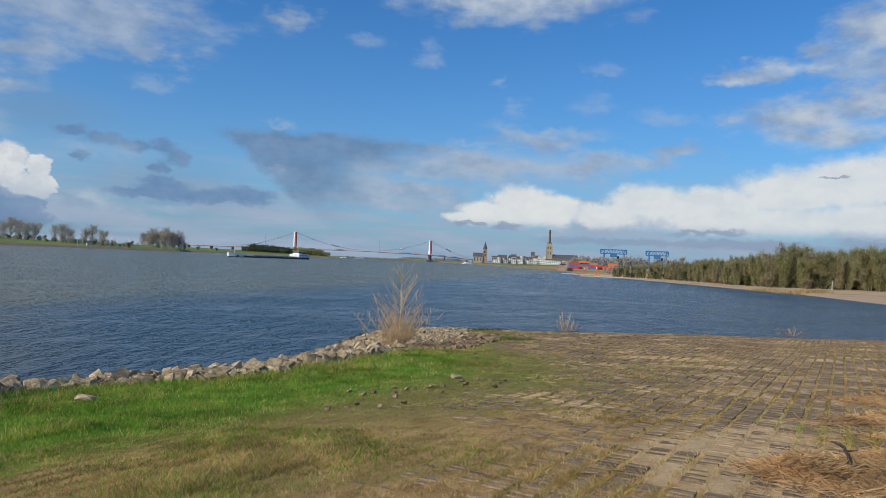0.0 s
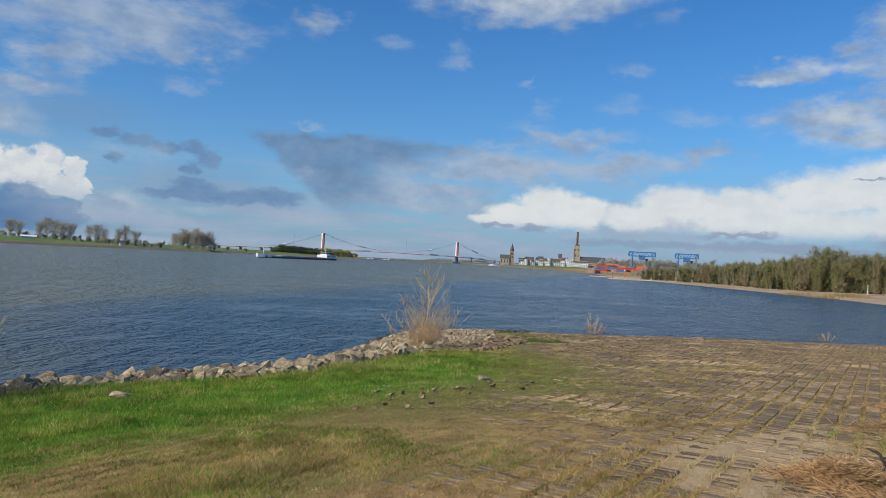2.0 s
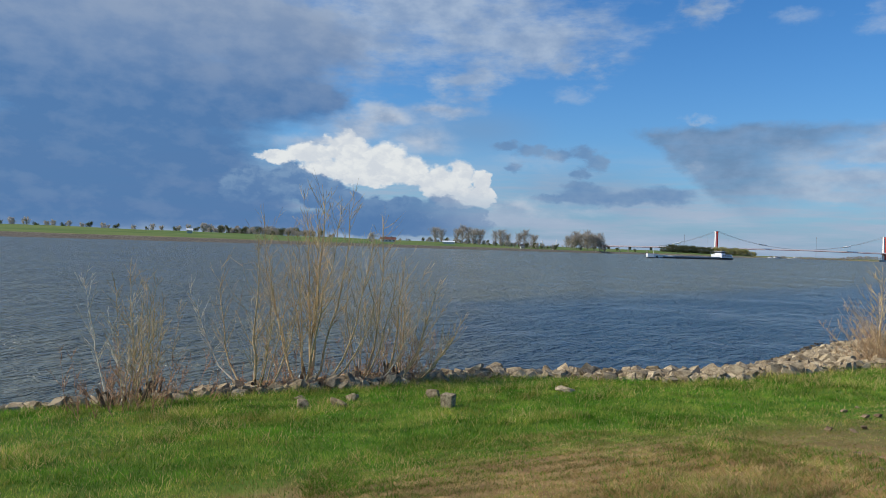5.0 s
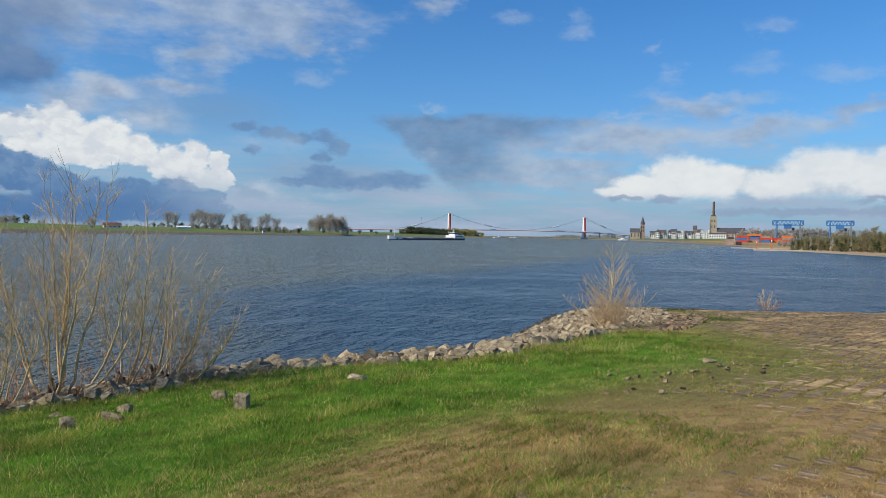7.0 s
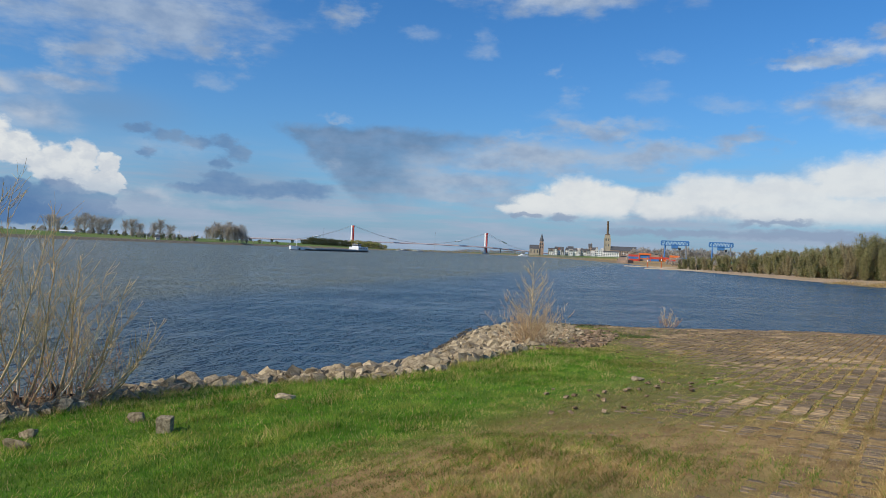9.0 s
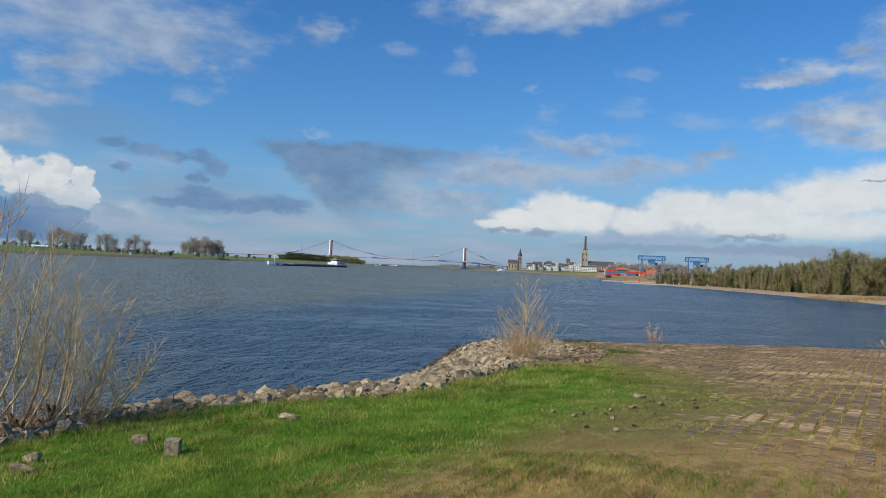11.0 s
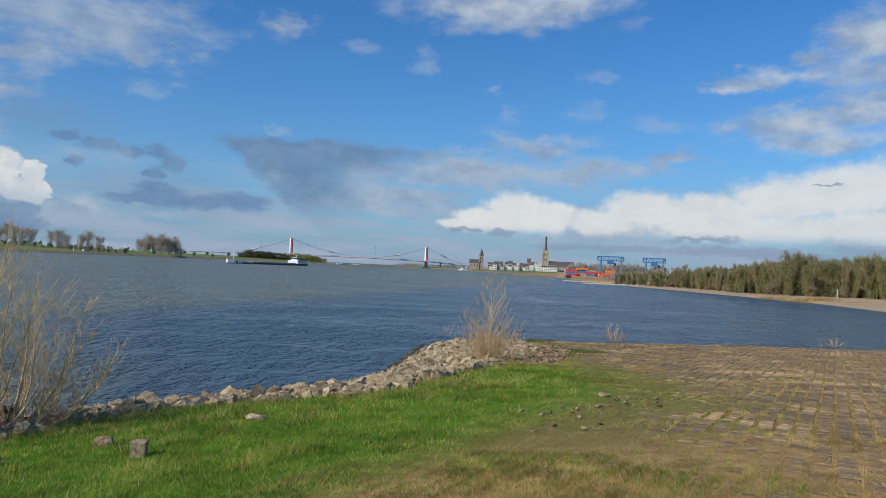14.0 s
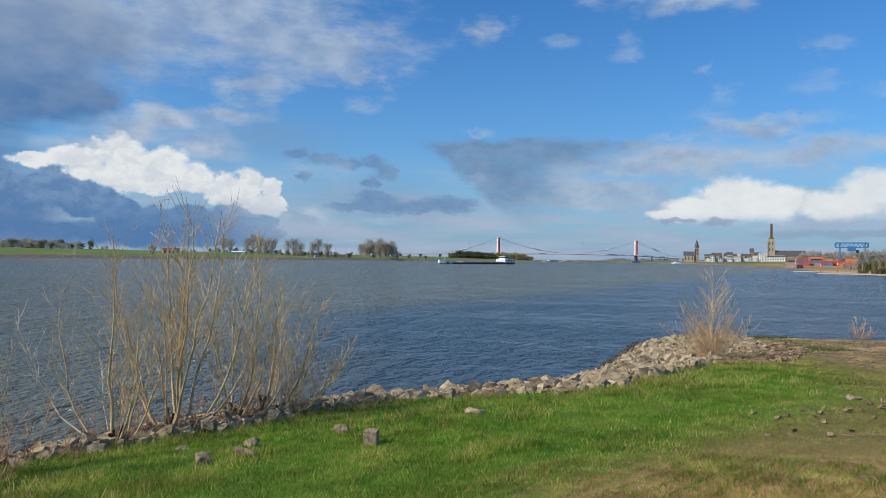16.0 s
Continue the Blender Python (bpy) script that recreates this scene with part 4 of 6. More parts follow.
def build_bridge():
    b = thing("suspension_bridge", pose(0, 0, 0), "long red suspension bridge over the river, with sun glare coloured white", "bridge")
    deck_z = lambda t: np.interp(t, [-330, 0, 261, 522, 700, 900], [17, 21.5, 25, 23.5, 17, 10])
    tops = (69, 72)
    at = lambda t, z, o=0.0: tuple(TL + AX * t + PX * o + Vector((0, 0, z)))
    ts = np.linspace(-330, 900, 42)
    for name, material, lo, hi, wd in (("deck", DECK, -0.6, 2.6, 20), ("side_girder", RED_PAINT, -1.6, -0.65, 19)):
        bm = bmesh.new()
        for t0, t1 in zip(ts, ts[1:]):
            vs = [bm.verts.new(at(t, deck_z(t) + z, o)) for t in (t0, t1) for z, ww in ((lo, wd), (hi, wd - (6.5 if name == "deck" else 0))) for o in (-ww / 2, ww / 2)]
            for f in ((0, 1, 3, 2), (4, 6, 7, 5), (0, 4, 5, 1), (2, 3, 7, 6), (0, 2, 6, 4), (1, 5, 7, 3)):
                bm.faces.new([vs[i] for i in f])
        part(name, bm, material, b)
    for t, top in ((0, tops[0]), (522, tops[1])):
        # sun glare on the pylon's lit side is a white leg beside the red
        for o, material in ((3.2, WHITE_PAINT), (-4.2, RED_PAINT)):
            bm = bmesh.new()
            cyl(bm, at(t, -2, o), at(t, top, o), 4.4 if o > 0 else 2.4, 3.8 if o > 0 else 2.1, 4)
            part("pylon_leg", bm, material, b, "pylon side coloured white for sun glare" if o > 0 else "red painted leg", 0.2)
        bm = bmesh.new()
        for z in (deck_z(t) - 3.5, top - 4):
            beam(bm, at(t, z, -5), at(t, z, 5), 4, 3)
        part("crossbeam", bm, RED_PAINT, b)
        bm = bmesh.new()
        cyl(bm, at(t, -3), at(t, 5), 13, 12, 12)
        part("pier", bm, CONCRETE, b)
    runs = ((-300, 0, 18, tops[0], 18), (0, 522, tops[0], tops[1], 44), (522, 830, tops[1], 14, 18))
    for o in (-6.0, 6.0):
        for t0, t1, z0, z1, sag in runs:
            k = np.linspace(0, 1, 25)
            pts = np.array([at(t0 + (t1 - t0) * f, z0 + (z1 - z0) * f - sag * 4 * f * (1 - f), o) for f in k])
            mesh_part("cable", np_mesh("cable", *tubes([(pts, np.full(25, 0.3))], 6)), CABLE, b)
            hang = []
            for f in np.arange(0.06, 0.95, 0.06):
                t, z = t0 + (t1 - t0) * f, z0 + (z1 - z0) * f - sag * 4 * f * (1 - f)
                if z > deck_z(t) + 2:
                    hang.append((np.array([at(t, z, o), at(t, deck_z(t), o)]), np.array([0.09, 0.09])))
            for ln in hang:
                mesh_part("hanger", np_mesh("hanger", *tubes([ln], 3)), CABLE, b)
    # sun glints on the near cable, added as thick white sleeves
    for t, z0, z1, t0, t1, sag in ((-120, 18, tops[0], -300, 0, 18), (135, *tops, 0, 522, 44), (395, *tops, 0, 522, 44), (600, tops[1], 14, 522, 830, 18)):
        pts = []
        for dt in (-12, 0, 12):
            f = (t + dt - t0) / (t1 - t0)
            pts.append(at(t + dt, z0 + (z1 - z0) * f - sag * 4 * f * (1 - f), -6.0))
        mesh_part("cable_cover", np_mesh("cable_cover", *tubes([(np.array(pts), np.array([2.1, 2.3, 2.1]))], 8)), WHITE_PAINT, b, "sun glint on the cable, built as a white sleeve")
    for t in (-310, -250, -190, -130, -70, 590, 660, 730, 800):
        bm = bmesh.new()
        beam(bm, at(t, -2), at(t, deck_z(t) - 1), 4, 12)
        part("pier", bm, CONCRETE, b)


build_bridge()


def mast(az, r, h, label, rad=0.7, material=STEEL, name="radio_mast"):
    x, y = polar(az, r)
    t = thing(name, upright(x, y), label, "mast")
    bm = bmesh.new()
    cyl(bm, (0, 0, -1), (0, 0, h), rad, rad * 0.5, 6)
    part("pole", bm, material, t)
    bm = bmesh.new()
    cyl(bm, (0, 0, h * 0.93), (0, 0, h), rad * 1.6, rad * 1.2, 6)
    part("aerial", bm, material, t)


mast(-13.3, 2500, 72, "slim grey radio mast far behind the river")
mast(-4.2, 3000, 84, "slim grey radio mast beyond the bridge")
mast(-43.6, 660, 9, "white light mast on the far meadow", 0.22, WHITE_PAINT, "light_mast")
mast(-26.7, 960, 11, "white flagpole on the far bank", 0.25, WHITE_PAINT, "flagpole")


def turbine(az, r, h):
    x, y = polar(az, r)
    t = thing("wind_turbine", upright(x, y), "white wind turbine standing still on the horizon", "wind turbine", "wind turbines on the horizon")
    bm = bmesh.new()
    cyl(bm, (0, 0, -2), (0, 0, h), 2.4, 1.5, 8)
    part("tower", bm, WHITE_PAINT, t)
    for k in range(3):
        a = radians(20 + 120 * k)
        bm = bmesh.new()
        cyl(bm, (0, -2.5, h), (math.sin(a) * h * 0.42, -2.5, h + math.cos(a) * h * 0.42), 1.7, 0.5, 4)
        part("blade", bm, WHITE_PAINT, t)
    bm = bmesh.new()
    box(bm, -2, -3.5, h - 2, 2, 4, h + 2)
    part("nacelle", bm, WHITE_PAINT, t, bevel=0.5)


turbine(-24.3, 4200, 42)
turbine(-23.2, 4300, 46)

# ---- houses and churches ----


def gable(bm, w, d, z0, z1):
    """A saddle roof with its ridge along x."""
    o = 0.5
    p = [(-w / 2 - o, -d / 2 - o, z0), (w / 2 + o, -d / 2 - o, z0), (w / 2 + o, d / 2 + o, z0), (-w / 2 - o, d / 2 + o, z0), (-w / 2 - o, 0, z1), (w / 2 + o, 0, z1)]
    v = [bm.verts.new(c) for c in p]
    for f in ((0, 1, 5, 4), (2, 3, 4, 5), (0, 4, 3), (1, 2, 5), (0, 3, 2, 1)):
        bm.faces.new([v[i] for i in f])


def house(x, y, w, d, h, roof_h, turn, wall, roof, label, name="house", category="house", group="", cols=4, rows=3, ridge_turn=False):
    t = thing(name, upright(x, y, turn), label, category, group)
    bm = bmesh.new()
    box(bm, -w / 2, -d / 2, -2, w / 2, d / 2, h)
    if ridge_turn:
        v = [bm.verts.new(c) for c in ((-w / 2, -d / 2, h), (w / 2, -d / 2, h), (0, -d / 2, h + roof_h * 0.97), (-w / 2, d / 2, h), (w / 2, d / 2, h), (0, d / 2, h + roof_h * 0.97))]
        bm.faces.new([v[0], v[1], v[2]])
        bm.faces.new([v[4], v[3], v[5]])
    part("wall", bm, wall, t)
    bm = bmesh.new()
    if ridge_turn:
        gable(bm, d, w, h, h + roof_h)
        bmesh.ops.rotate(bm, verts=bm.verts[:], cent=(0, 0, 0), matrix=Matrix.Rotation(radians(90), 3, "Z"))
    else:
        gable(bm, w, d, h + 0.02, h + roof_h)
    rf = part("roof", bm, roof, t)
    if roof_h > 2.5 and w < 20:
        bm = bmesh.new()
        box(bm, w * 0.2, -0.6, h + roof_h * 0.3, w * 0.2 + 1.2, 0.6, h + roof_h + 1.0)
        part("chimney", bm, BRICK, rf)
    for i in range(cols):
        for j in range(rows):
            bm = bmesh.new()
            cx, cz = -w / 2 + w * (i + 0.5) / cols, h * (j + 0.55) / rows
            box(bm, cx - w / cols * 0.27, -d / 2 - 0.06, cz - h / rows * 0.3, cx + w / cols * 0.27, -d / 2 + 0.1, cz + h / rows * 0.25)
            part("window", bm, GLASS_DARK, t)
    return t


def front(az):
    return -az  # a facade that faces the viewer along this bearing


def church(az, r, tower, h_wall, h_top, nave_w, nave_d, nave_h, ridge, nave_off, wall, nave_wall, label, pillar=None):
    x, y = polar(az, r)
    t = thing("church", upright(x, y, front(az)), label, "church")
    bm = bmesh.new()
    box(bm, -tower / 2, -tower / 2, -3, tower / 2, tower / 2, h_wall)
    for sx in (-1, 1):
        for sy in (-1, 1):
            box(bm, sx * tower * 0.52 - 1, sy * tower * 0.52 - 1, -3, sx * tower * 0.52 + 1, sy * tower * 0.52 + 1, h_wall * 0.86)
    tw = part("tower", bm, wall, t)
    for lv in (0.55, 0.8):
        for sx in (-0.22, 0.22):
            bm = bmesh.new()
            box(bm, sx * tower - 1.0, -tower / 2 - 0.1, h_wall * lv - 3, sx * tower + 1.0, -tower / 2 + 0.3, h_wall * lv + 2.5)
            part("louvre", bm, GLASS_DARK, tw)
    bm = bmesh.new()
    if pillar:
        box(bm, -tower * 0.42, -tower * 0.42, h_wall, tower * 0.42, tower * 0.42, h_wall + 2.5)
        cyl(bm, (0, 0, h_wall + 2.4), (0, 0, h_top), pillar, pillar * 0.8, 8)
        part("spire", bm, BROWN_BARK, t, "slim dark brown spire")
    else:
        cyl(bm, (0, 0, h_wall), (0, 0, h_top), tower * 0.66, 0.2, 8)
        part("spire", bm, SLATE, t, "pointed slate spire")
    bm = bmesh.new()
    box(bm, nave_off - nave_w / 2, -nave_d / 2, -3, nave_off + nave_w / 2, nave_d / 2, nave_h)
    nv = part("nave", bm, nave_wall, t)
    bm = bmesh.new()
    gable(bm, nave_w, nave_d, nave_h + 0.02, ridge)
    bmesh.ops.translate(bm, verts=bm.verts[:], vec=(nave_off, 0, 0))
    part("roof", bm, SLATE, t)
    n = max(3, int(nave_w / 7))
    for i in range(n):
        bm = bmesh.new()
        cx = nave_off - nave_w / 2 + nave_w * (i + 0.5) / n
        box(bm, cx - 1.1, -nave_d / 2 - 0.1, nave_h * 0.25, cx + 1.1, -nave_d / 2 + 0.2, nave_h * 0.85)
        part("window", bm, GLASS_DARK, nv)
    return t


church(4.5, 1800, 9, 35, 55, 24, 16, 15, 25, -18, BRICK, SANDSTONE, "brick parish church with a pointed slate spire by the river")
church(9.72, 1780, 14, 54, 89, 62, 22, 17, 27, 39, SANDSTONE, BRICK, "big brick church with a sandstone tower and slim spire", 2.8)

rh = np.random.default_rng(5)
az = 5.15
while az < 9.2:
    w = rh.uniform(6, 11)
    x, y = polar(az + math.degrees(w / 2 / 1760), 1760 + rh.uniform(-6, 12))
    wall = (RENDER_WHITE, RENDER_WHITE, RENDER_WHITE, RENDER_WHITE, RENDER_GREY)[rh.integers(0, 5)]
    roof = (SLATE, SLATE, SLATE, RENDER_GREY, TILE_RED)[rh.integers(0, 5)]
    house(x, y, w, 11, rh.uniform(7, 15), rh.uniform(4, 8.5), front(az), wall, roof,
          {RENDER_WHITE: "white rendered town house on the river front", RENDER_GREY: "grey rendered town house on the river front", BRICK: "brown brick town house on the river front", SANDSTONE: "ochre town house on the river front"}[wall],
          "town_house", "house", "houses on the town's river front", 2, 3, rh.uniform() < 0.75)
    az += math.degrees(w / 1760) + 0.02
az = 5.3
while az < 11.5:
    w = rh.uniform(12, 20)
    x, y = polar(az, 1850 + rh.uniform(0, 50))
    wall = (BRICK, RENDER_GREY, SANDSTONE)[rh.integers(0, 3)]
    house(x, y, w, 12, rh.uniform(13, 18), rh.uniform(4, 8), front(az), wall, (SLATE, SLATE, RENDER_GREY)[rh.integers(0, 3)],
          "tall town house in a second row behind the river front", "town_house", "houses behind the river front", 3, 3, bool(rh.integers(0, 2)))
    az += math.degrees(w / 1850) + rh.uniform(0.05, 0.3)
x, y = polar(10.1, 1700)
house(x, y, 40, 14, 11, 3, front(10), RENDER_WHITE, SLATE, "long white river front building with bands of windows", "office_building", "building", "", 8, 3)
x, y = polar(11.2, 1600)
house(x, y, 30, 16, 14, 6, front(11), BRICK, SLATE, "brown brick warehouse by the harbour", "warehouse", "building", "", 6, 3)
x, y = polar(8.4, 1790)
tw = house(x, y, 9, 9, 24, 8, front(8.4), BRICK, SLATE, "brick tower house with a slate cap", "tower_house", "house", "", 2, 5)
# farms on the far side
for a, r, w, wall, roof, lab in ((-50.6, 1000, 16, RENDER_WHITE, SLATE, "white farmhouse among trees on the far side"), (-48.9, 1010, 26, BRICK, SLATE, "long brick barn on the far side"),
                                 (-37.0, 860, 18, RENDER_WHITE, TILE_RED, "white farmhouse with a red roof on the far dyke"), (-25.95, 985, 5, RENDER_WHITE, SLATE, "small white house below bare trees"),
                                 (-46.0, 980, 20, BRICK, SLATE, "brick farmhouse behind the far meadow")):
    x, y = polar(a, r)
    house(x, y, w, 6, 2.8, 3.2, front(a) + 10, wall, roof, lab, "farmhouse", "house", "", 4, 1)


def tent(az, r, w, label):
    x, y = polar(az, r)
    t = thing("pavilion", upright(x, y, front(az)), label, "pavilion")
    bm = bmesh.new()
    box(bm, -w / 2, -3, -0.5, w / 2, 3, 2.6)
    part("side_wall", bm, RENDER_GREY, t, "pale grey side wall")
    bm = bmesh.new()
    gable(bm, w, 6, 2.65, 4.4)
    part("roof", bm, WHITE_PAINT, t, "white canvas roof")


tent(-32.0, 985, 17, "white roofed pavilion on the far bank")
tent(-52.5, 720, 5, "low white roofed shelter on the far meadow")

# ---- harbour ----


def gantry_crane(az, r, span_m, h, label):
    x, y = polar(az, r)
    t = thing("gantry_crane", upright(x, y, front(az)), label, "crane", "harbour cranes")
    s = span_m / 2
    for sx in (-0.72, 0.8):
        for sy in (-6, 6):
            bm = bmesh.new()
            beam(bm, (s * sx * 1.05, sy * 1.25, -1), (s * sx, sy, h - 5), 1.3)
            part("leg", bm, STEEL if sx > 0 else BLUE_PAINT, t)
    for sy in (-6, 6):
        bm = bmesh.new()
        beam(bm, (-s, sy, h), (s, sy, h), 0.9)
        beam(bm, (-s, sy, h - 5), (s, sy, h - 5), 0.9)
        n = 8
        for i in range(n):
            a, b = -s + 2 * s * i / n, -s + 2 * s * (i + 1) / n
            beam(bm, (a, sy, h - 5), ((a + b) / 2, sy, h), 0.5)
            beam(bm, ((a + b) / 2, sy, h), (b, sy, h - 5), 0.5)
        part("girder", bm, BLUE_PAINT, t)
    for sx in (-1, -0.72, 0.8, 1):
        bm = bmesh.new()
        beam(bm, (s * sx, -6, h - 2.5), (s * sx, 6, h - 2.5), 1.2, 4)
        part("cross_girder", bm, BLUE_PAINT, t)
    bm = bmesh.new()
    box(bm, -4, -6, h - 9, 4, 6, h - 4)
    tr = part("trolley", bm, BLUE_PAINT, t, bevel=0.3)
    bm = bmesh.new()
    box(bm, 4.2, -3, h - 11, 7, 1, h - 8)
    part("cab", bm, GLASS_DARK, tr)
    for sx in (-0.72, 0.8):
        bm = bmesh.new()
        beam(bm, (s * sx * 1.05, -8, 1.5), (s * sx * 1.05, 8, 1.5), 1.6)
        part("sill_beam", bm, BLUE_PAINT, t)


gantry_crane(14.8, 900, 32, 25.5, "blue steel gantry crane at the container harbour")
gantry_crane(18.15, 880, 26, 24.5, "blue and white steel gantry crane behind the wood")


def container(x, y, z, turn, material, label):
    t = thing("shipping_container", pose(x, y, z, 0, 0, turn), label, "container", "stacked containers in the harbour")
    bm = bmesh.new()
    box(bm, -6, -1.2, 0, 6, 1.2, 2.58)
    part("body", bm, material, t, bevel=0.08)
    for i in range(7):
        bm = bmesh.new()
        box(bm, -5.7 + i * 1.72, -1.27, 0.12, -4.9 + i * 1.72, -1.19, 2.45)
        part("side_rib", bm, material, t)
    bm = bmesh.new()
    box(bm, -6.08, -1.1, 0.1, -5.98, 1.1, 2.48)
    part("door", bm, STEEL, t)


CONT = [(RED_PAINT, "red"), (BRICK, "brown"), (BLUE_PAINT, "blue"), (ORANGE_PAINT, "orange"), (RED_PAINT, "red")]
for k, a in enumerate(np.arange(11.7, 15.8, 0.78)):
    x, y = polar(a, 880 + 8 * (k % 2))
    for lv in range((3, 2, 3, 2, 3, 2)[k % 6]):
        material, colour = CONT[(k + lv * 2) % 5]
        container(x, y, ground_z(x, y) + 2.6 * lv - 0.02, front(a) + 2, material, colour + " shipping container stacked on the harbour quay")


def straddle(az, r):
    x, y = polar(az, r)
    t = thing("reach_stacker", upright(x, y, front(az)), "orange and blue container lift on red legs", "lift")
    for sx in (-5.5, 5.5):
        for sy in (-3, 3):
            bm = bmesh.new()
            beam(bm, (sx, sy, -0.5), (sx, sy, 7), 0.8)
            part("leg", bm, RED_PAINT, t)
    bm = bmesh.new()
    box(bm, -6.4, -3.6, 7, 6.4, 3.6, 8.8)
    part("top_frame", bm, ORANGE_PAINT, t, bevel=0.2)
    bm = bmesh.new()
    box(bm, -4.8, -2.4, 3.6, 4.8, 2.4, 6.8)
    part("load_box", bm, BLUE_PAINT, t, bevel=0.2)


straddle(12.55, 760)

# ---- vessels ----


def hull(bm, stations, z0):
    """A hull from stations (along, half beam, deck height)."""
    rings = []
    for s, w, z in stations:
        rings.append([bm.verts.new(c) for c in ((s, -w, z), (s, -w * 0.96, z0), (s, w * 0.96, z0), (s, w, z))])
    for a, b in zip(rings, rings[1:]):
        for i in range(4):
            bm.faces.new([a[i], a[(i + 1) % 4], b[(i + 1) % 4], b[i]])
    bm.faces.new(rings[0][::-1])
    bm.faces.new(rings[-1])


def barge(bow, stern, label, hull_mat, house_mat=WHITE_PAINT, name="river_barge", bow_mat=WHITE_PAINT):
    b, s = Vector((*bow, 0)), Vector((*stern, 0))
    length = (b - s).length
    m = Matrix.Translation((b + s) / 2) @ Matrix.Rotation(math.atan2(b.y - s.y, b.x - s.x), 4, "Z")
    t = thing(name, m, label, "barge")
    h = length / 2
    bm = bmesh.new()
    hull(bm, [(-h, 3.6, 1.7), (-h + 4, 5.2, 1.3), (-h + 16, 5.6, 0.95), (h - 18, 5.6, 0.95), (h - 12, 5.6, 1.2), (h - 5, 4.2, 1.6), (h - 1.4, 1.8, 1.9), (h, 0.4, 2.0)], -1.5)
    part("hull", bm, hull_mat, t)
    bm = bmesh.new()
    hull(bm, [(h - 24, 5.7, 1.15), (h - 16, 5.7, 1.9), (h - 8, 5.3, 2.4), (h - 3, 3.4, 2.8), (h + 0.5, 0.7, 3.0)], 0.45)
    part("forecastle", bm, bow_mat, t, "raised bow")
    bm = bmesh.new()
    box(bm, -h + 20, -4.7, 0.9, h - 23, 4.7, 1.75)
    part("hatch_coaming", bm, STEEL, t, bevel=0.1)
    for i in range(9):
        bm = bmesh.new()
        a = -h + 20.5 + i * (length - 44.5) / 9
        box(bm, a, -4.5, 1.76, a + (length - 44.5) / 9 - 0.4, 4.5, 2.0)
        part("hatch_cover", bm, CONCRETE, t, bevel=0.08)
    bm = bmesh.new()
    box(bm, -h + 3, -4.6, 1.4, -h + 18, 4.6, 4.1)
    dk = part("deckhouse", bm, house_mat, t, bevel=0.15)
    for i in range(5):
        for sy in (-4.66, 4.6):
            bm = bmesh.new()
            box(bm, -h + 4.6 + i * 2.6, sy, 2.6, -h + 6.2 + i * 2.6, sy + 0.06, 3.5)
            part("window", bm, GLASS_DARK, dk)
    bm = bmesh.new()
    box(bm, -h + 11, -2.8, 4.1, -h + 16, 2.8, 5.0)
    box(bm, -h + 10.7, -3.1, 6.3, -h + 16.4, 3.1, 6.6)
    wh = part("wheelhouse", bm, house_mat, t)
    bm = bmesh.new()
    box(bm, -h + 11.1, -2.7, 5.0, -h + 15.9, 2.7, 6.3)
    part("window_band", bm, GLASS_DARK, wh)
    for xx, z in ((-h + 13, 9.2), (h - 7, 8.0)):
        bm = bmesh.new()
        cyl(bm, (xx, 0, 2.5), (xx, 0, z), 0.14, 0.08, 6)
        beam(bm, (xx, -1.2, z - 1), (xx, 1.2, z - 1), 0.12)
        part("mast", bm, WHITE_PAINT, t)
    return t


barge((-140, 485), (-104, 583), "long white and black cargo barge on the river", DARK_HULL)
barge((108, 548), (118, 618), "dark red cargo barge moored at the harbour bank", BRICK, BRICK, bow_mat=BRICK)
for a, r in ((-6.9, 2150), (-5.6, 2230)):
    x, y = polar(a, r)
    barge((x - 16, y - 8), (x + 14, y + 9), "distant white boat on the river beyond the bridge", STEEL, WHITE_PAINT, "river_boat")
x, y = polar(3.1, 1560)
barge((x - 12, y - 4), (x + 10, y + 6), "small white boat moored before the town", WHITE_PAINT, WHITE_PAINT, "river_boat")


def beacon(x, y, h, label):
    t = thing("beacon_pole", upright(x, y), label, "beacon", "red beacons by the shore")
    bm = bmesh.new()
    cyl(bm, (0, 0, -1.2), (0, 0, h), 0.2, 0.16, 10)
    part("pole", bm, ORANGE_PAINT, t)
    bm = bmesh.new()
    cyl(bm, (0, 0, h * 0.72), (0, 0, h * 0.82), 0.23, 0.23, 10)
    part("white_band", bm, WHITE_PAINT, t, "white band")
    bm = bmesh.new()
    cyl(bm, (0, 0, h), (0, 0, h + 0.7), 0.34, 0.05, 8)
    part("topmark", bm, RED_PAINT, t)


beacon(67.6, 281, 6.6, "orange-red beacon pole with a white band on a sand spit")
beacon(*polar(12.55, 345), 5.4, "orange-red beacon pole with a white band on a sand spit")


def sign_post(x, y, h, label, board=True):
    t = thing("sign_post", upright(x, y), label, "sign")
    bm = bmesh.new()
    cyl(bm, (0, 0, -0.3), (0, 0, h), 0.09, 0.08, 8)
    part("post", bm, STEEL if board else WHITE_PAINT, t)
    if board:
        bm = bmesh.new()
        box(bm, -0.55, -0.16, h - 1.3, 0.55, -0.08, h + 0.1)
        part("board", bm, WHITE_PAINT, t, "plain white board", 0.03)


sign_post(94.4, 250, 3.0, "white board on a grey post on the sandy shore")
sign_post(*polar(30.3, 196), 2.2, "short white post on the sandy shore", False)

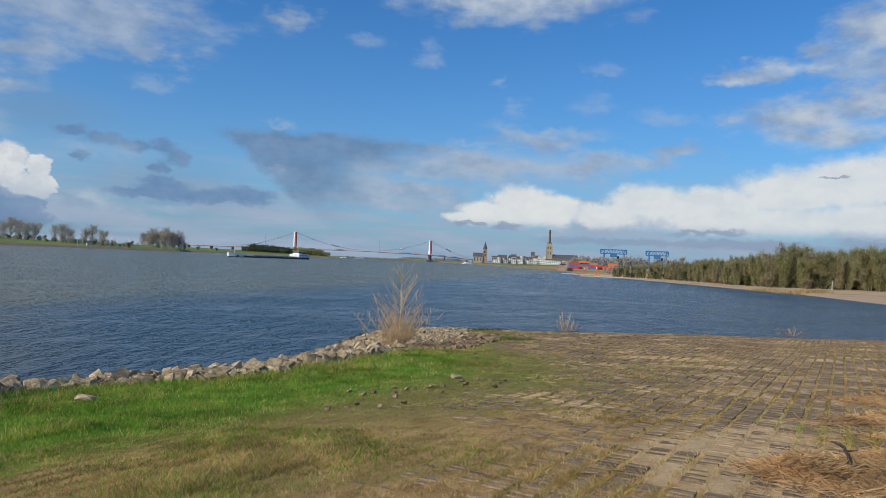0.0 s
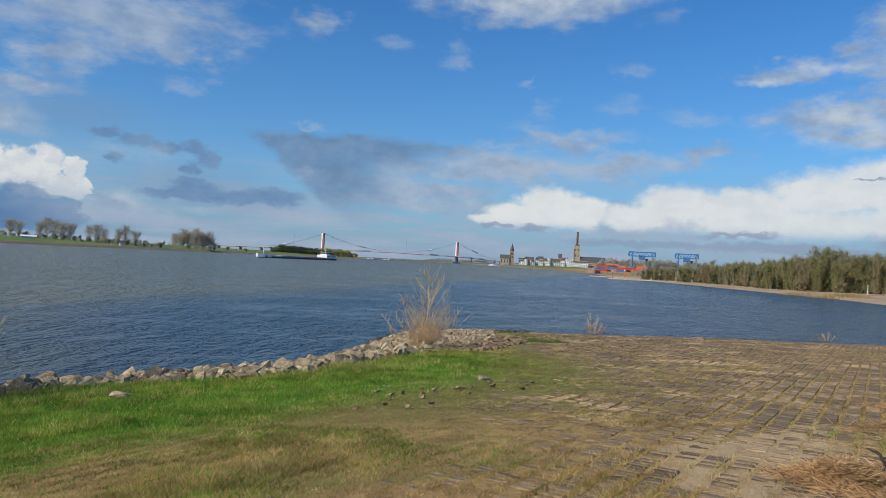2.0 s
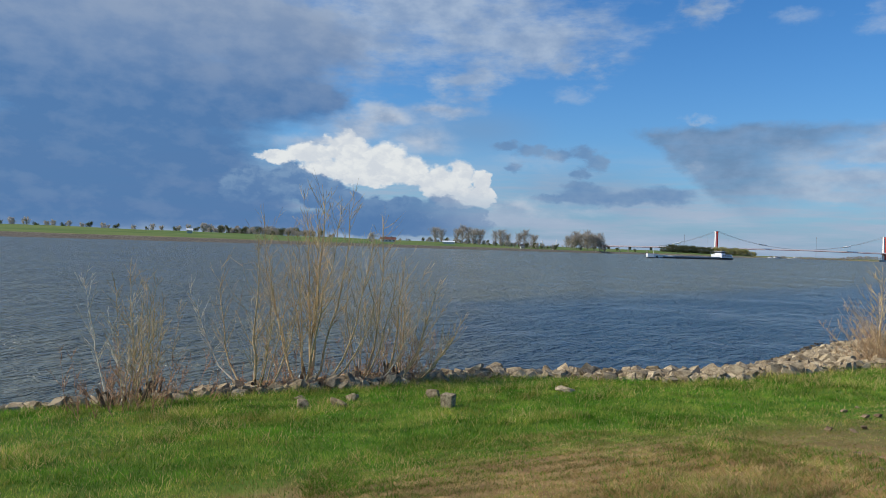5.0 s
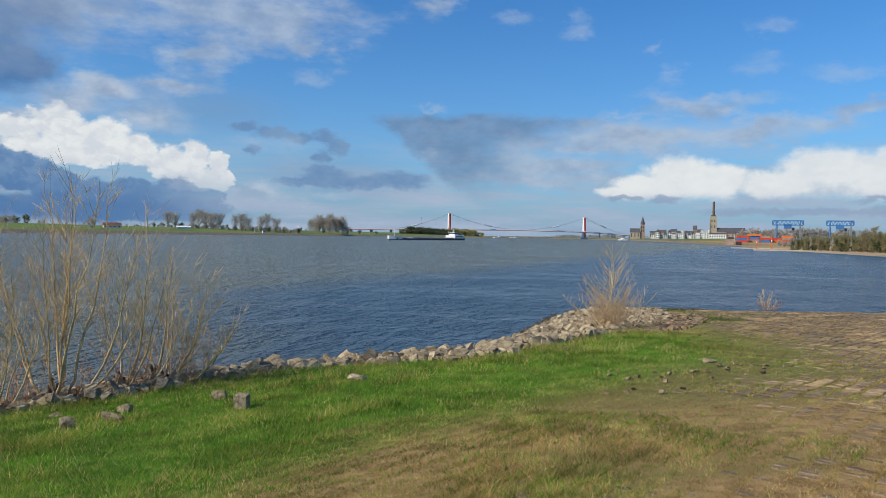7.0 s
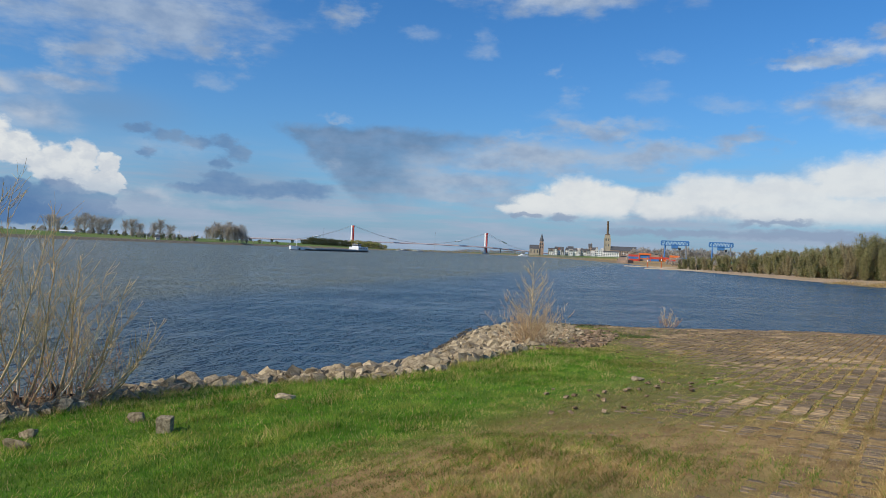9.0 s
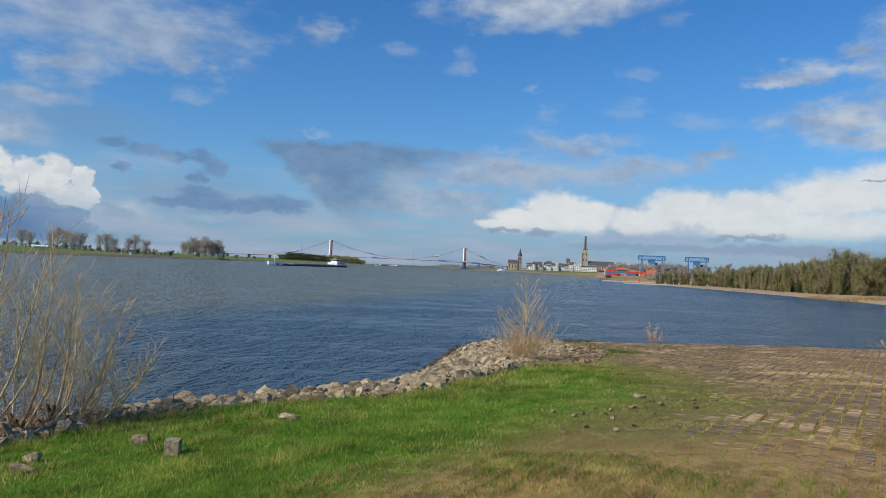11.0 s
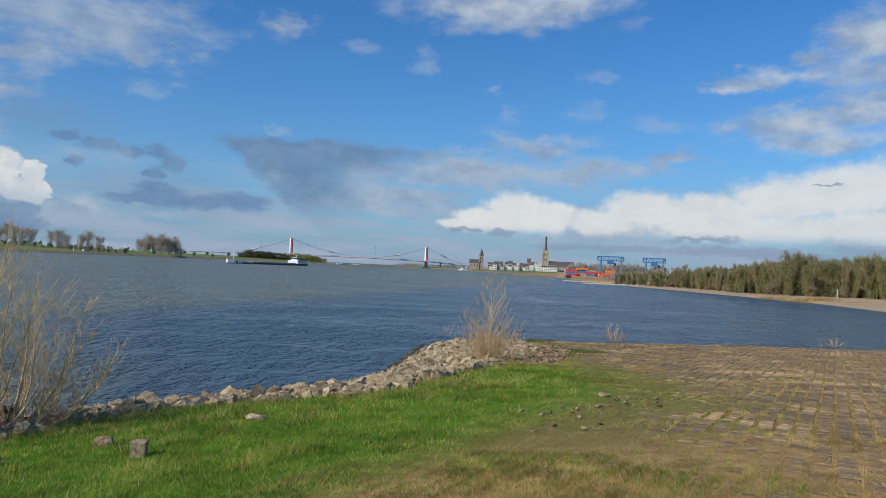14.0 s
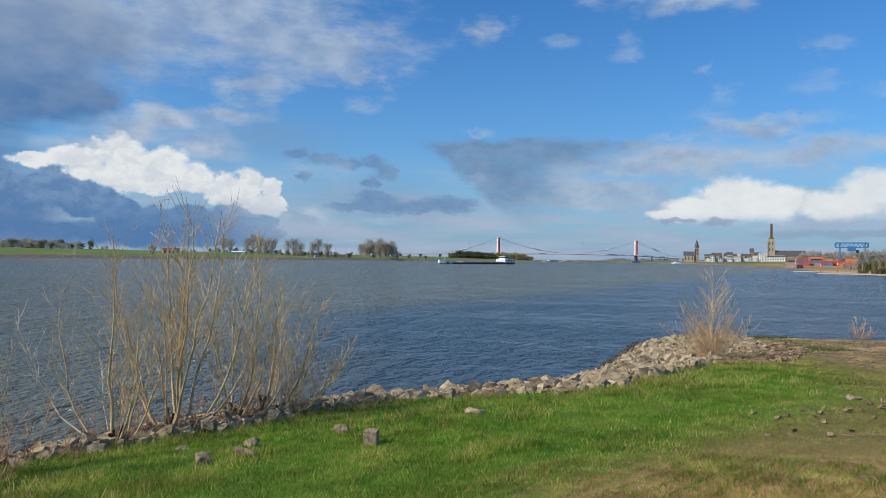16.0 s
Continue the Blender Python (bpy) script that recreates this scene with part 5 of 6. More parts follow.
# sand spits in the water by the beacons
for (x0, y0), (x1, y1), w in (((62, 283), (92, 262), 1.6), ((66, 345), (96, 325), 1.4)):
    k = np.linspace(0, 1, 30)
    n = np.array([-(y1 - y0), x1 - x0]) / math.hypot(x1 - x0, y1 - y0)
    rows = []
    for o, z in ((-1.4, -0.3), (-0.6, 0.22), (0.1, 0.38), (0.7, 0.2), (1.4, -0.3)):
        wob = value_noise(k * 30, o * 7 + k * 0, 3.0) * 0.8 + 0.6
        rows.append(np.stack([x0 + (x1 - x0) * k + n[0] * o * w * wob, y0 + (y1 - y0) * k + n[1] * o * w * wob, np.full(30, z) * (0.7 + 0.5 * wob)], 1))
    v = np.concatenate(rows)
    i, j = np.meshgrid(np.arange(29), np.arange(4), indexing="xy")
    a = (j * 30 + i).ravel()
    sp = mesh_part("sand_spit", np_mesh("sand_spit", v, np.stack([a, a + 1, a + 31, a + 30], 1)), surf("pale_shore_sand", (0.36, 0.28, 0.18), (0.5, 0.41, 0.29), 0.5), smooth=True)
    tagged(sp, "low pale sand spit reaching into the river", "sand spit", kind="structure")

# ---- bare willow bushes on the near bank ----


def willow_stem(rng, length, lean_az, lean, r0, branches, twigs, low=0.25, bend=0.55):
    k = np.linspace(0, 1, 10)
    d = np.array([math.sin(lean_az), math.cos(lean_az), 0.0])
    out = lean * length * (k ** bend)
    pts = d * out[:, None] + np.array([0, 0, 1.0]) * (length * k * math.sqrt(max(0.1, 1 - lean ** 2)))[:, None]
    pts += np.cumsum(rng.normal(0, 0.009 * length, (10, 3)), 0) * np.array([1, 1, 0.2])
    pts[0, 2] = -0.08
    lines = [(pts, r0 * (1 - 0.9 * k ** 0.8))]
    for _ in range(branches):
        f = low + (0.96 - low) * rng.uniform(0, 1)
        p = np.array([np.interp(f, k, pts[:, c]) for c in range(3)])
        a = rng.uniform(0, 6.28)
        ln = length * rng.uniform(0.10, 0.34) * (1.1 - 0.7 * f)
        bd = np.array([math.cos(a), math.sin(a), rng.uniform(0.7, 1.7)]) + d * 0.25
        bd /= np.linalg.norm(bd)
        q = np.linspace(0, 1, 5)
        bp = p + bd * ln * q[:, None] + np.array([0, 0, 0.25 * ln]) * (q ** 2)[:, None] + np.cumsum(rng.normal(0, 0.02 * ln, (5, 3)), 0)
        rb = max(0.0052, r0 * 0.22 * (1 - 0.6 * f))
        lines.append((bp, rb * (1 - 0.55 * q)))
        for _ in range(twigs):
            u = rng.uniform(0.1, 0.85)
            p2 = np.array([np.interp(u, q, bp[:, c]) for c in range(3)])
            d2 = bd + rng.normal(0, 0.4, 3) + np.array([0, 0, 0.15])
            d2 /= np.linalg.norm(d2)
            lines.append((p2 + d2 * ln * rng.uniform(0.25, 0.6) * np.linspace(0, 1, 3)[:, None], np.array([0.0038, 0.0032, 0.0022])))
    return lines


def willow_bush(x, y, seed, stems, label, shoots=20, shoot_h=0.9, spread=0.25, category="bush", thin=1, bend=0.5, twigs=1, bark=None):
    """stems: (height, lean bearing in degrees, lean, base radius)"""
    rng = np.random.default_rng(seed)
    t = thing("willow_bush", upright(x, y, 0, 0.02), label, category, "bare willows on the bank")
    stems = list(stems) + [(h * rng.uniform(0.6, 0.92), az + rng.normal(0, 40), lean * rng.uniform(0.6, 1.3) + 0.02, r0 * 0.45) for h, az, lean, r0 in stems for _ in range(thin)]
    for h, az, lean, r0 in stems:
        lines = willow_stem(rng, h, radians(az), min(0.8, lean * 1.25), r0 * 1.15, int(8 + 6 * h), twigs, 0.15 if twigs > 2 else 0.25, bend)
        o = np.array([rng.normal(0, spread * 0.35), rng.normal(0, spread * 0.35), 0])
        lines = [(p + o, r) for p, r in lines]
        mesh_part("stem", np_mesh("stem", *tubes(lines, 4)), bark or (WILLOW if rng.uniform() < 0.9 else WILLOW_PALE), t, smooth=True)
    stool = []
    for _ in range(5 if stems[0][0] > 2.0 else 0):
        a, k = rng.uniform(0, 6.28), np.linspace(0, 1, 5)
        o = rng.normal(0, spread * 0.3, 2)
        z = rng.uniform(0.3, 0.6)
        stool.append((np.stack([o[0] + np.cos(a) * 0.14 * k ** 2, o[1] + np.sin(a) * 0.14 * k ** 2, -0.1 + z * k], 1), 0.05 * (1 - 0.45 * k)))
    if stool:
        mesh_part("stool", np_mesh("stool", *tubes(stool, 7)), BROWN_BARK, t, "dark brown rootstock", smooth=True)
    lines = []
    for _ in range(shoots):
        o = np.array([rng.normal(0, spread), rng.normal(0, spread), 0])
        a = math.atan2(o[0], o[1]) + rng.normal(0, 0.6)
        for p, r in willow_stem(rng, shoot_h * rng.uniform(0.4, 1.1), a, rng.uniform(0.15, 0.75), 0.008, 6, 3, 0.1):
            lines.append((p + o, r))
    tagged(mesh_part("brushwood", np_mesh("brushwood", *tubes(lines, 3)), RED_TWIG, t), "thin brown shoots round the foot", kind="stuff")
    return t


BUSH = "leafless willow bush among the bank stones"
willow_bush(-11.05, 10.53, 1, [(4.3, -60, 0.12, 0.035), (4.4, 20, 0.06, 0.037), (4.1, 60, 0.16, 0.034), (4.0, 110, 0.22, 0.032), (3.8, -100, 0.2, 0.03), (3.5, -70, 0.34, 0.028),
                             (3.6, 85, 0.33, 0.03), (3.3, 160, 0.12, 0.026), (3.9, -20, 0.1, 0.03), (3.0, 70, 0.45, 0.026), (4.2, 90, 0.08, 0.034), (3.4, -85, 0.12, 0.026)],
            "tall leafless many-stemmed willow bush among the bank stones", 26, 1.1, 0.3, thin=0, twigs=2)
willow_bush(-11.23, 9.35, 2, [(3.2, -30, 0.05, 0.036), (2.9, -80, 0.35, 0.026), (2.6, 60, 0.28, 0.022), (2.7, -100, 0.5, 0.022), (2.4, 10, 0.2, 0.02), (2.5, 120, 0.3, 0.02)], BUSH, 14, 0.8, 0.2)
willow_bush(-10.4, 11.5, 3, [(3.7, 75, 0.12, 0.03), (3.3, 40, 0.06, 0.026), (2.9, 95, 0.3, 0.024), (3.0, -90, 0.15, 0.022), (2.2, 80, 0.5, 0.018)], BUSH, 16, 0.9, 0.2)
willow_bush(-10.05, 12.3, 4, [(2.9, 60, 0.1, 0.034), (2.7, 85, 0.35, 0.032), (2.4, 95, 0.55, 0.028), (2.5, 20, 0.15, 0.022), (2.1, 100, 0.68, 0.022), (2.0, -80, 0.35, 0.018), (2.3, 70, 0.48, 0.022), (2.2, 120, 0.5, 0.018), (2.4, -40, 0.2, 0.02)], BUSH, 46, 1.1, 0.34)
willow_bush(-11.5, 6.7, 5, [(2.5, -60, 0.1, 0.022), (2.2, 40, 0.12, 0.02), (2.3, -100, 0.3, 0.02), (1.9, 90, 0.3, 0.016), (2.0, 10, 0.08, 0.016), (1.7, 70, 0.15, 0.014)],
            "low leafless brown willow bush at the bank", 44, 1.1, 0.5)
willow_bush(-12.3, 7.7, 6, [(2.4, -60, 0.15, 0.02), (2.0, 60, 0.15, 0.018), (2.1, 0, 0.1, 0.018)], "low leafless brown willow bush at the bank", 20, 1.0, 0.35)


def point_bush(x, y):
    """A leading stem with a cone of side branches, and a fan of thin rods round its foot."""
    rng = np.random.default_rng(7)
    t = thing("willow_bush", upright(x, y, 0, 0.02), "rounded leafless willow bush on the stone point", "bush", "bare willows on the bank")
    lead = [willow_stem(rng, 2.65, 1.0, 0.05, 0.021, 0, 0)[0]]
    k = np.linspace(0, 1, 10)
    for _ in range(46):
        f = rng.uniform(0.14, 0.95)
        p = np.array([np.interp(f, k, lead[0][0][:, c]) for c in range(3)])
        a, ln = rng.uniform(0, 6.28), (1.5 - 1.25 * f) * rng.uniform(0.6, 1.1)
        d = np.array([math.cos(a), math.sin(a), rng.uniform(0.55, 1.0)])
        d /= np.linalg.norm(d)
        q = np.linspace(0, 1, 6)[:, None]
        bp = p + d * ln * q + np.array([0, 0, 0.35 * ln]) * q ** 2 + np.cumsum(rng.normal(0, 0.012, (6, 3)), 0)
        lead.append((bp, 0.0068 * (1.1 - 0.5 * f) * (1 - 0.75 * q[:, 0])))
        for u in rng.uniform(0.2, 0.85, 4):
            p2 = np.array([np.interp(u, q[:, 0], bp[:, c]) for c in range(3)])
            d2 = d + rng.normal(0, 0.35, 3) + np.array([0, 0, 0.5])
            d2 /= np.linalg.norm(d2)
            lead.append((p2 + d2 * ln * rng.uniform(0.2, 0.45) * np.linspace(0, 1, 3)[:, None], np.array([0.0042, 0.0034, 0.002])))
    mesh_part("stem", np_mesh("stem", *tubes(lead, 4)), WILLOW, t, smooth=True)
    for _ in range(100):
        rod = willow_stem(rng, rng.uniform(0.9, 1.9), rng.uniform(0, 6.28), rng.uniform(0.3, 0.9), rng.uniform(0.0045, 0.008), 7, 1, 0.3, 0.9)
        o = np.array([rng.normal(0, 0.14), rng.normal(0, 0.14), 0])
        mesh_part("rod", np_mesh("rod", *tubes([(p + o, r) for p, r in rod], 3)), (TWIG, WILLOW, TWIG)[int(rng.integers(0, 3))], t, smooth=True)
    low = []
    for _ in range(60):
        o = np.array([rng.normal(0, 0.4), rng.normal(0, 0.3), 0])
        for p, r in willow_stem(rng, rng.uniform(0.3, 0.7), rng.uniform(0, 6.28), rng.uniform(0.3, 0.85), 0.007, 4, 2, 0.1, 0.9):
            low.append((p + o, r))
    tagged(mesh_part("brushwood", np_mesh("brushwood", *tubes(low, 3)), TWIG, t), "thin brown shoots round the foot", kind="stuff")


point_bush(-1.0, 21.2)
willow_bush(7.3, 37.2, 8, [(1.15, -60, 0.2, 0.012), (1.1, 60, 0.25, 0.012), (0.9, 20, 0.1, 0.01), (0.85, 90, 0.5, 0.01)], "small bare bush at the water's edge", 22, 0.9, 0.2)
willow_bush(21.2, 40.2, 9, [(0.7, -80, 0.5, 0.01), (0.7, 60, 0.5, 0.01), (0.6, 20, 0.1, 0.008)], "tiny bare bush at the water's edge", 16, 0.55, 0.3)

# ---- stones ----


def rock_mesh(rng, flat=0.72, n=13):
    """An angular block: a cube with shifted corners and a few chipped ones."""
    bm = bmesh.new()
    shear = rng.normal(0, 0.16, 2)
    for cx in (-1, 1):
        for cy in (-1, 1):
            for cz in (-1, 1):
                c = np.array([cx, cy, cz]) * 0.5 * rng.uniform(0.62, 1.0, 3)
                c[:2] += shear * cz
                if rng.uniform() < n * 0.03:
                    for ax in range(3):
                        e = c.copy()
                        e[ax] *= rng.uniform(0.35, 0.7)
                        bm.verts.new((e[0], e[1], e[2] * flat))
                else:
                    bm.verts.new((c[0], c[1], c[2] * flat))
    r = bmesh.ops.convex_hull(bm, input=bm.verts[:])
    bmesh.ops.delete(bm, geom=[g for g in r["geom_interior"] if isinstance(g, bmesh.types.BMVert)], context="VERTS")
    bmesh.ops.triangulate(bm, faces=bm.faces[:])
    me = bpy.data.meshes.new("stone")
    bm.to_mesh(me)
    bm.free()
    return me


rs = np.random.default_rng(3)
ROCKS = [rock_mesh(rs, rs.uniform(0.7, 1.0), int(rs.integers(8, 14))) for _ in range(14)]
for me in ROCKS:
    me.materials.append(ROCK)


def loose_stone(x, y, size, seed, label, turn=0, material=ROCK, flat=0.8, sink=0.12, category="stone", n=14, blocky=False):
    """A weathered stone with worn edges."""
    rng = np.random.default_rng(seed)
    bm = bmesh.new()
    if blocky:
        for c in range(8):
            bm.verts.new([0.5 * (1 if c >> i & 1 else -1) * rng.uniform(0.78, 1.0) for i in range(3)])
    for _ in range(0 if blocky else n):
        v = Vector(rng.normal(0, 1, 3))
        v.normalize()
        k = 0.5 * rng.uniform(0.85, 1.05) / max(abs(v.x), abs(v.y), abs(v.z)) ** 0.55
        bm.verts.new((v.x * k, v.y * k, v.z * k * flat))
    r = bmesh.ops.convex_hull(bm, input=bm.verts[:])
    bmesh.ops.delete(bm, geom=[g for g in r["geom_interior"] if isinstance(g, bmesh.types.BMVert)], context="VERTS")
    bmesh.ops.bevel(bm, geom=bm.edges[:], offset=0.03, segments=1, affect="EDGES")
    me = bpy.data.meshes.new("loose_stone")
    bm.to_mesh(me)
    bm.free()
    me.materials.append(material)
    ob = new("loose_stone", me)
    ob.matrix_world = pose(x, y, ground_z(x, y) + size[2] * 0.8 * flat * 0.5 - sink * size[2], 0, 0, turn) @ Matrix.Diagonal((size[0] * 0.8, size[1] * 0.8, size[2] * 0.8, 1))
    tagged(ob, label, category, "loose stones in the grass")


LOOSE = "grey-brown quarry stone lying loose in the grass"
loose_stone(-7.52, 10.0, (0.36, 0.30, 0.30), 31, "pale rounded stone lying loose in the grass", 20)
loose_stone(-6.72, 9.22, (0.27, 0.25, 0.31), 32, "upright blocky grey stone in the grass", 10, flat=1.0, blocky=True)
loose_stone(-8.12, 8.22, (0.52, 0.34, 0.34), 33, "large angular grey-brown stone in the grass", 15)
loose_stone(-8.52, 9.0, (0.34, 0.28, 0.30), 34, LOOSE, 60)
loose_stone(-8.5, 7.82, (0.31, 0.29, 0.34), 35, LOOSE, 40)
loose_stone(-5.78, 11.75, (0.48, 0.38, 0.24), 36, "low pale crumbling stone in the grass", 10)
loose_stone(0.44, 13.0, (0.44, 0.28, 0.16), 37, "flat brown slab at the edge of the ramp", 10)
loose_stone(-9.6, 8.9, (0.34, 0.22, 0.14), 38, "flat stone half sunk in the grass", 30, sink=0.3)
loose_stone(-3.3, 15.3, (0.42, 0.36, 0.36), 39, "angular grey stone fallen from the bank", 30)


def grid_spots(rng, x0, x1, y0, y1, step, jitter=0.4):
    x, y = np.meshgrid(np.arange(x0, x1, step), np.arange(y0, y1, step * 0.87))
    x = x + (np.arange(x.shape[0]) % 2)[:, None] * step / 2
    x, y = x.ravel(), y.ravel()
    return x + rng.uniform(-jitter, jitter, x.size) * step, y + rng.uniform(-jitter, jitter, x.size) * step


def joined(protos, mats):
    """One set of points and faces from copies of small meshes, as (mesh number, matrix)."""
    data = []
    for me in protos:
        v = np.empty(len(me.vertices) * 3)
        me.vertices.foreach_get("co", v)
        f = np.empty(len(me.polygons) * 3, int)
        me.polygons.foreach_get("vertices", f)
        data.append((v.reshape(-1, 3), f.reshape(-1, 3)))
    vs, fs, base = [], [], 0
    for i, m in mats:
        v, f = data[i]
        a = np.array(m)
        vs.append(v @ a[:3, :3].T + a[:3, 3])
        fs.append(f + base)
        base += len(v)
    return np.concatenate(vs), np.concatenate(fs)


def build_riprap():
    rng = np.random.default_rng(8)
    t = thing("riprap", pose(0, 0, 0), "bank of angular grey-brown quarry stones along the water", "stone bank", kind="structure")
    one, many, wet, rubble = [], [], [], []
    for step, size, lift in ((0.18, 0.235, 0.03), (0.25, 0.26, 0.22), (0.5, 0.29, 0.28)):
        x, y = grid_spots(rng, -22, 3.2, -6, 37, step)
        d, s = side(x, y, SHORE), side(x, y, STONE_EDGE)
        tip = (x > -3.2) & (y > 21.5)
        keep = (d > 0.3) & (s < rng.normal(0, 0.10, x.size)) & (rng.uniform(0, 1, x.size) < (1.0 if lift < 0.1 else 0.5))
        for px, py, dd, is_tip in zip(x[keep], y[keep], d[keep], tip[keep]):
            k = size * rng.uniform(0.55, 1.45) * (0.55 if py > 20 and px > -0.9 else 1.0) * min(1.0, 0.45 + 0.4 * dd)
            m = pose(px, py, ground_z(px, py) + lift * k + 0.02, rng.uniform(-40, 40), rng.uniform(-40, 40), rng.uniform(0, 360)) @ Matrix.Diagonal((k, k * rng.uniform(0.7, 1), k * rng.uniform(0.7, 1.05), 1))
            near = py < 17.5 and px > -12.5 and py > 7
            (one if near else many).append((int(rng.integers(0, len(ROCKS))), m))
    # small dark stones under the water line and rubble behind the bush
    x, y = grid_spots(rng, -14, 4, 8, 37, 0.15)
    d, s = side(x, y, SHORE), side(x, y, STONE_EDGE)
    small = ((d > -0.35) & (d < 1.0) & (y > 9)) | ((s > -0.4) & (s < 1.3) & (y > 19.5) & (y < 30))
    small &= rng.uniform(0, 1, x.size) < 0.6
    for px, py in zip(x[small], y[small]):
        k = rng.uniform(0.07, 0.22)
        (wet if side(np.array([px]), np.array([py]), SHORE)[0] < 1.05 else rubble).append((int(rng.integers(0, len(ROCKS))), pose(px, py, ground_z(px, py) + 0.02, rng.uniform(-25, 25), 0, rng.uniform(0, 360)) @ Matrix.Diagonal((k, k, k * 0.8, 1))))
    # pebbles where the grass meets the ramp
    for _ in range(170):
        px, py = rng.uniform(-1.5, 3.5), rng.uniform(9.5, 20)
        if abs(float(side(np.array([px]), np.array([py]), GREEN_EDGE)[0]) - 0.4) < 1.0:
            k = rng.uniform(0.025, 0.085)
            rubble.append((int(rng.integers(0, len(ROCKS))), pose(px, py, ground_z(px, py) + 0.015, 0, 0, rng.uniform(0, 360)) @ Matrix.Diagonal((k, k, k * 0.7, 1))))
    rng.shuffle(one)
    many += one[300:]
    me = np_mesh("stone_field", *joined(ROCKS, many))
    tagged(mesh_part("stone_field", me, ROCK_MANY, t), "many small angular stones", kind="stuff")
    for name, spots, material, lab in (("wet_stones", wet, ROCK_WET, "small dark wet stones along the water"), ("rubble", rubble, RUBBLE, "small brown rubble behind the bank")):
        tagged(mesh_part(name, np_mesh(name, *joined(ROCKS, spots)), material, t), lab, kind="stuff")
    return t, one[:300]


RIPRAP, NEAR_STONES = build_riprap()

# ---- grass, straw and driftwood ----


def blades(rng, x, y, h, w, lean):
    n = len(x)
    a = rng.uniform(0, 6.28, n)
    z = surface(x, y) - 0.015
    b = np.stack([x, y, z], 1)
    side_v = np.stack([np.cos(a), np.sin(a), np.zeros(n)], 1) * w[:, None]
    tip = b + np.stack([rng.normal(0, 1, n) * lean * h, rng.normal(0, 1, n) * lean * h, h + 0.015], 1)
    v = np.stack([b - side_v, b + side_v, tip], 1).reshape(-1, 3)
    return v, np.arange(3 * n).reshape(-1, 3)


def build_grass():
    rng = np.random.default_rng(21)
    n = 620000
    # closer to the path the sward is drawn denser
    r, a = 3.2 + 21 * rng.uniform(0, 1, n) ** 1.15, np.radians(rng.uniform(-72, 42, n))
    x, y = -1.5 + r * np.sin(a), r * np.cos(a)
    g = -side(x, y, GREEN_EDGE)
    s = side(x, y, STONE_EDGE)
    n1 = value_noise(x, y, 1.3, 2) * 0.6 + value_noise(x, y, 0.45, 9) * 0.4
    chance = smooth(g + (n1 - 0.5) * 2.2, -1.3, 0.9)
    keep = (s > -0.15) & (rng.uniform(0, 1, n) < chance) & (y > 2.5)
    x, y, r, g, s = x[keep], y[keep], r[keep], g[keep], s[keep]
    n1 = n1[keep]
    edge = np.exp(-np.clip(s, 0, 5) / 0.8)
    dry = rng.uniform(0, 1, len(x)) < 0.06 + 0.40 * edge * smooth(n1, 0.3, 0.6) + 0.45 * (1 - smooth(g, -0.6, 1.2)) + 0.14 * smooth(value_noise(x, y, 2.1, 14), 0.6, 0.85)
    tuft = smooth(value_noise(x, y, 0.5, 61) * 0.6 + value_noise(x, y, 1.7, 62) * 0.4, 0.6, 0.78)
    h = rng.uniform(0.02, 0.055, len(x)) * (0.7 + 0.7 * n1) * (1 + 1.6 * edge + 1.2 * tuft)
    dry |= rng.uniform(0, 1, len(x)) < 0.22 * tuft
    h = np.where(g < 0.3, h * 0.6, h)
    w = 0.0030 + 0.00026 * r
    for m, material, name, lab in ((~dry, GRASS, "grass", "short green grass on the bank"), (dry, STRAW, "dry_grass", "dry yellow grass among the green")):
        me = np_mesh(name, *blades(rng, x[m], y[m], h[m] * (1.25 if name != "grass" else 1), w[m], 0.7))
        tagged(mesh_part(name, me, material), lab, "grass", kind="stuff")


build_grass()
RAMP_TURN = 31.0
UA = np.array([math.sin(radians(RAMP_TURN)), math.cos(radians(RAMP_TURN))])
UB = np.array([UA[1], -UA[0]])
ROW, LONG = 0.252, 0.086


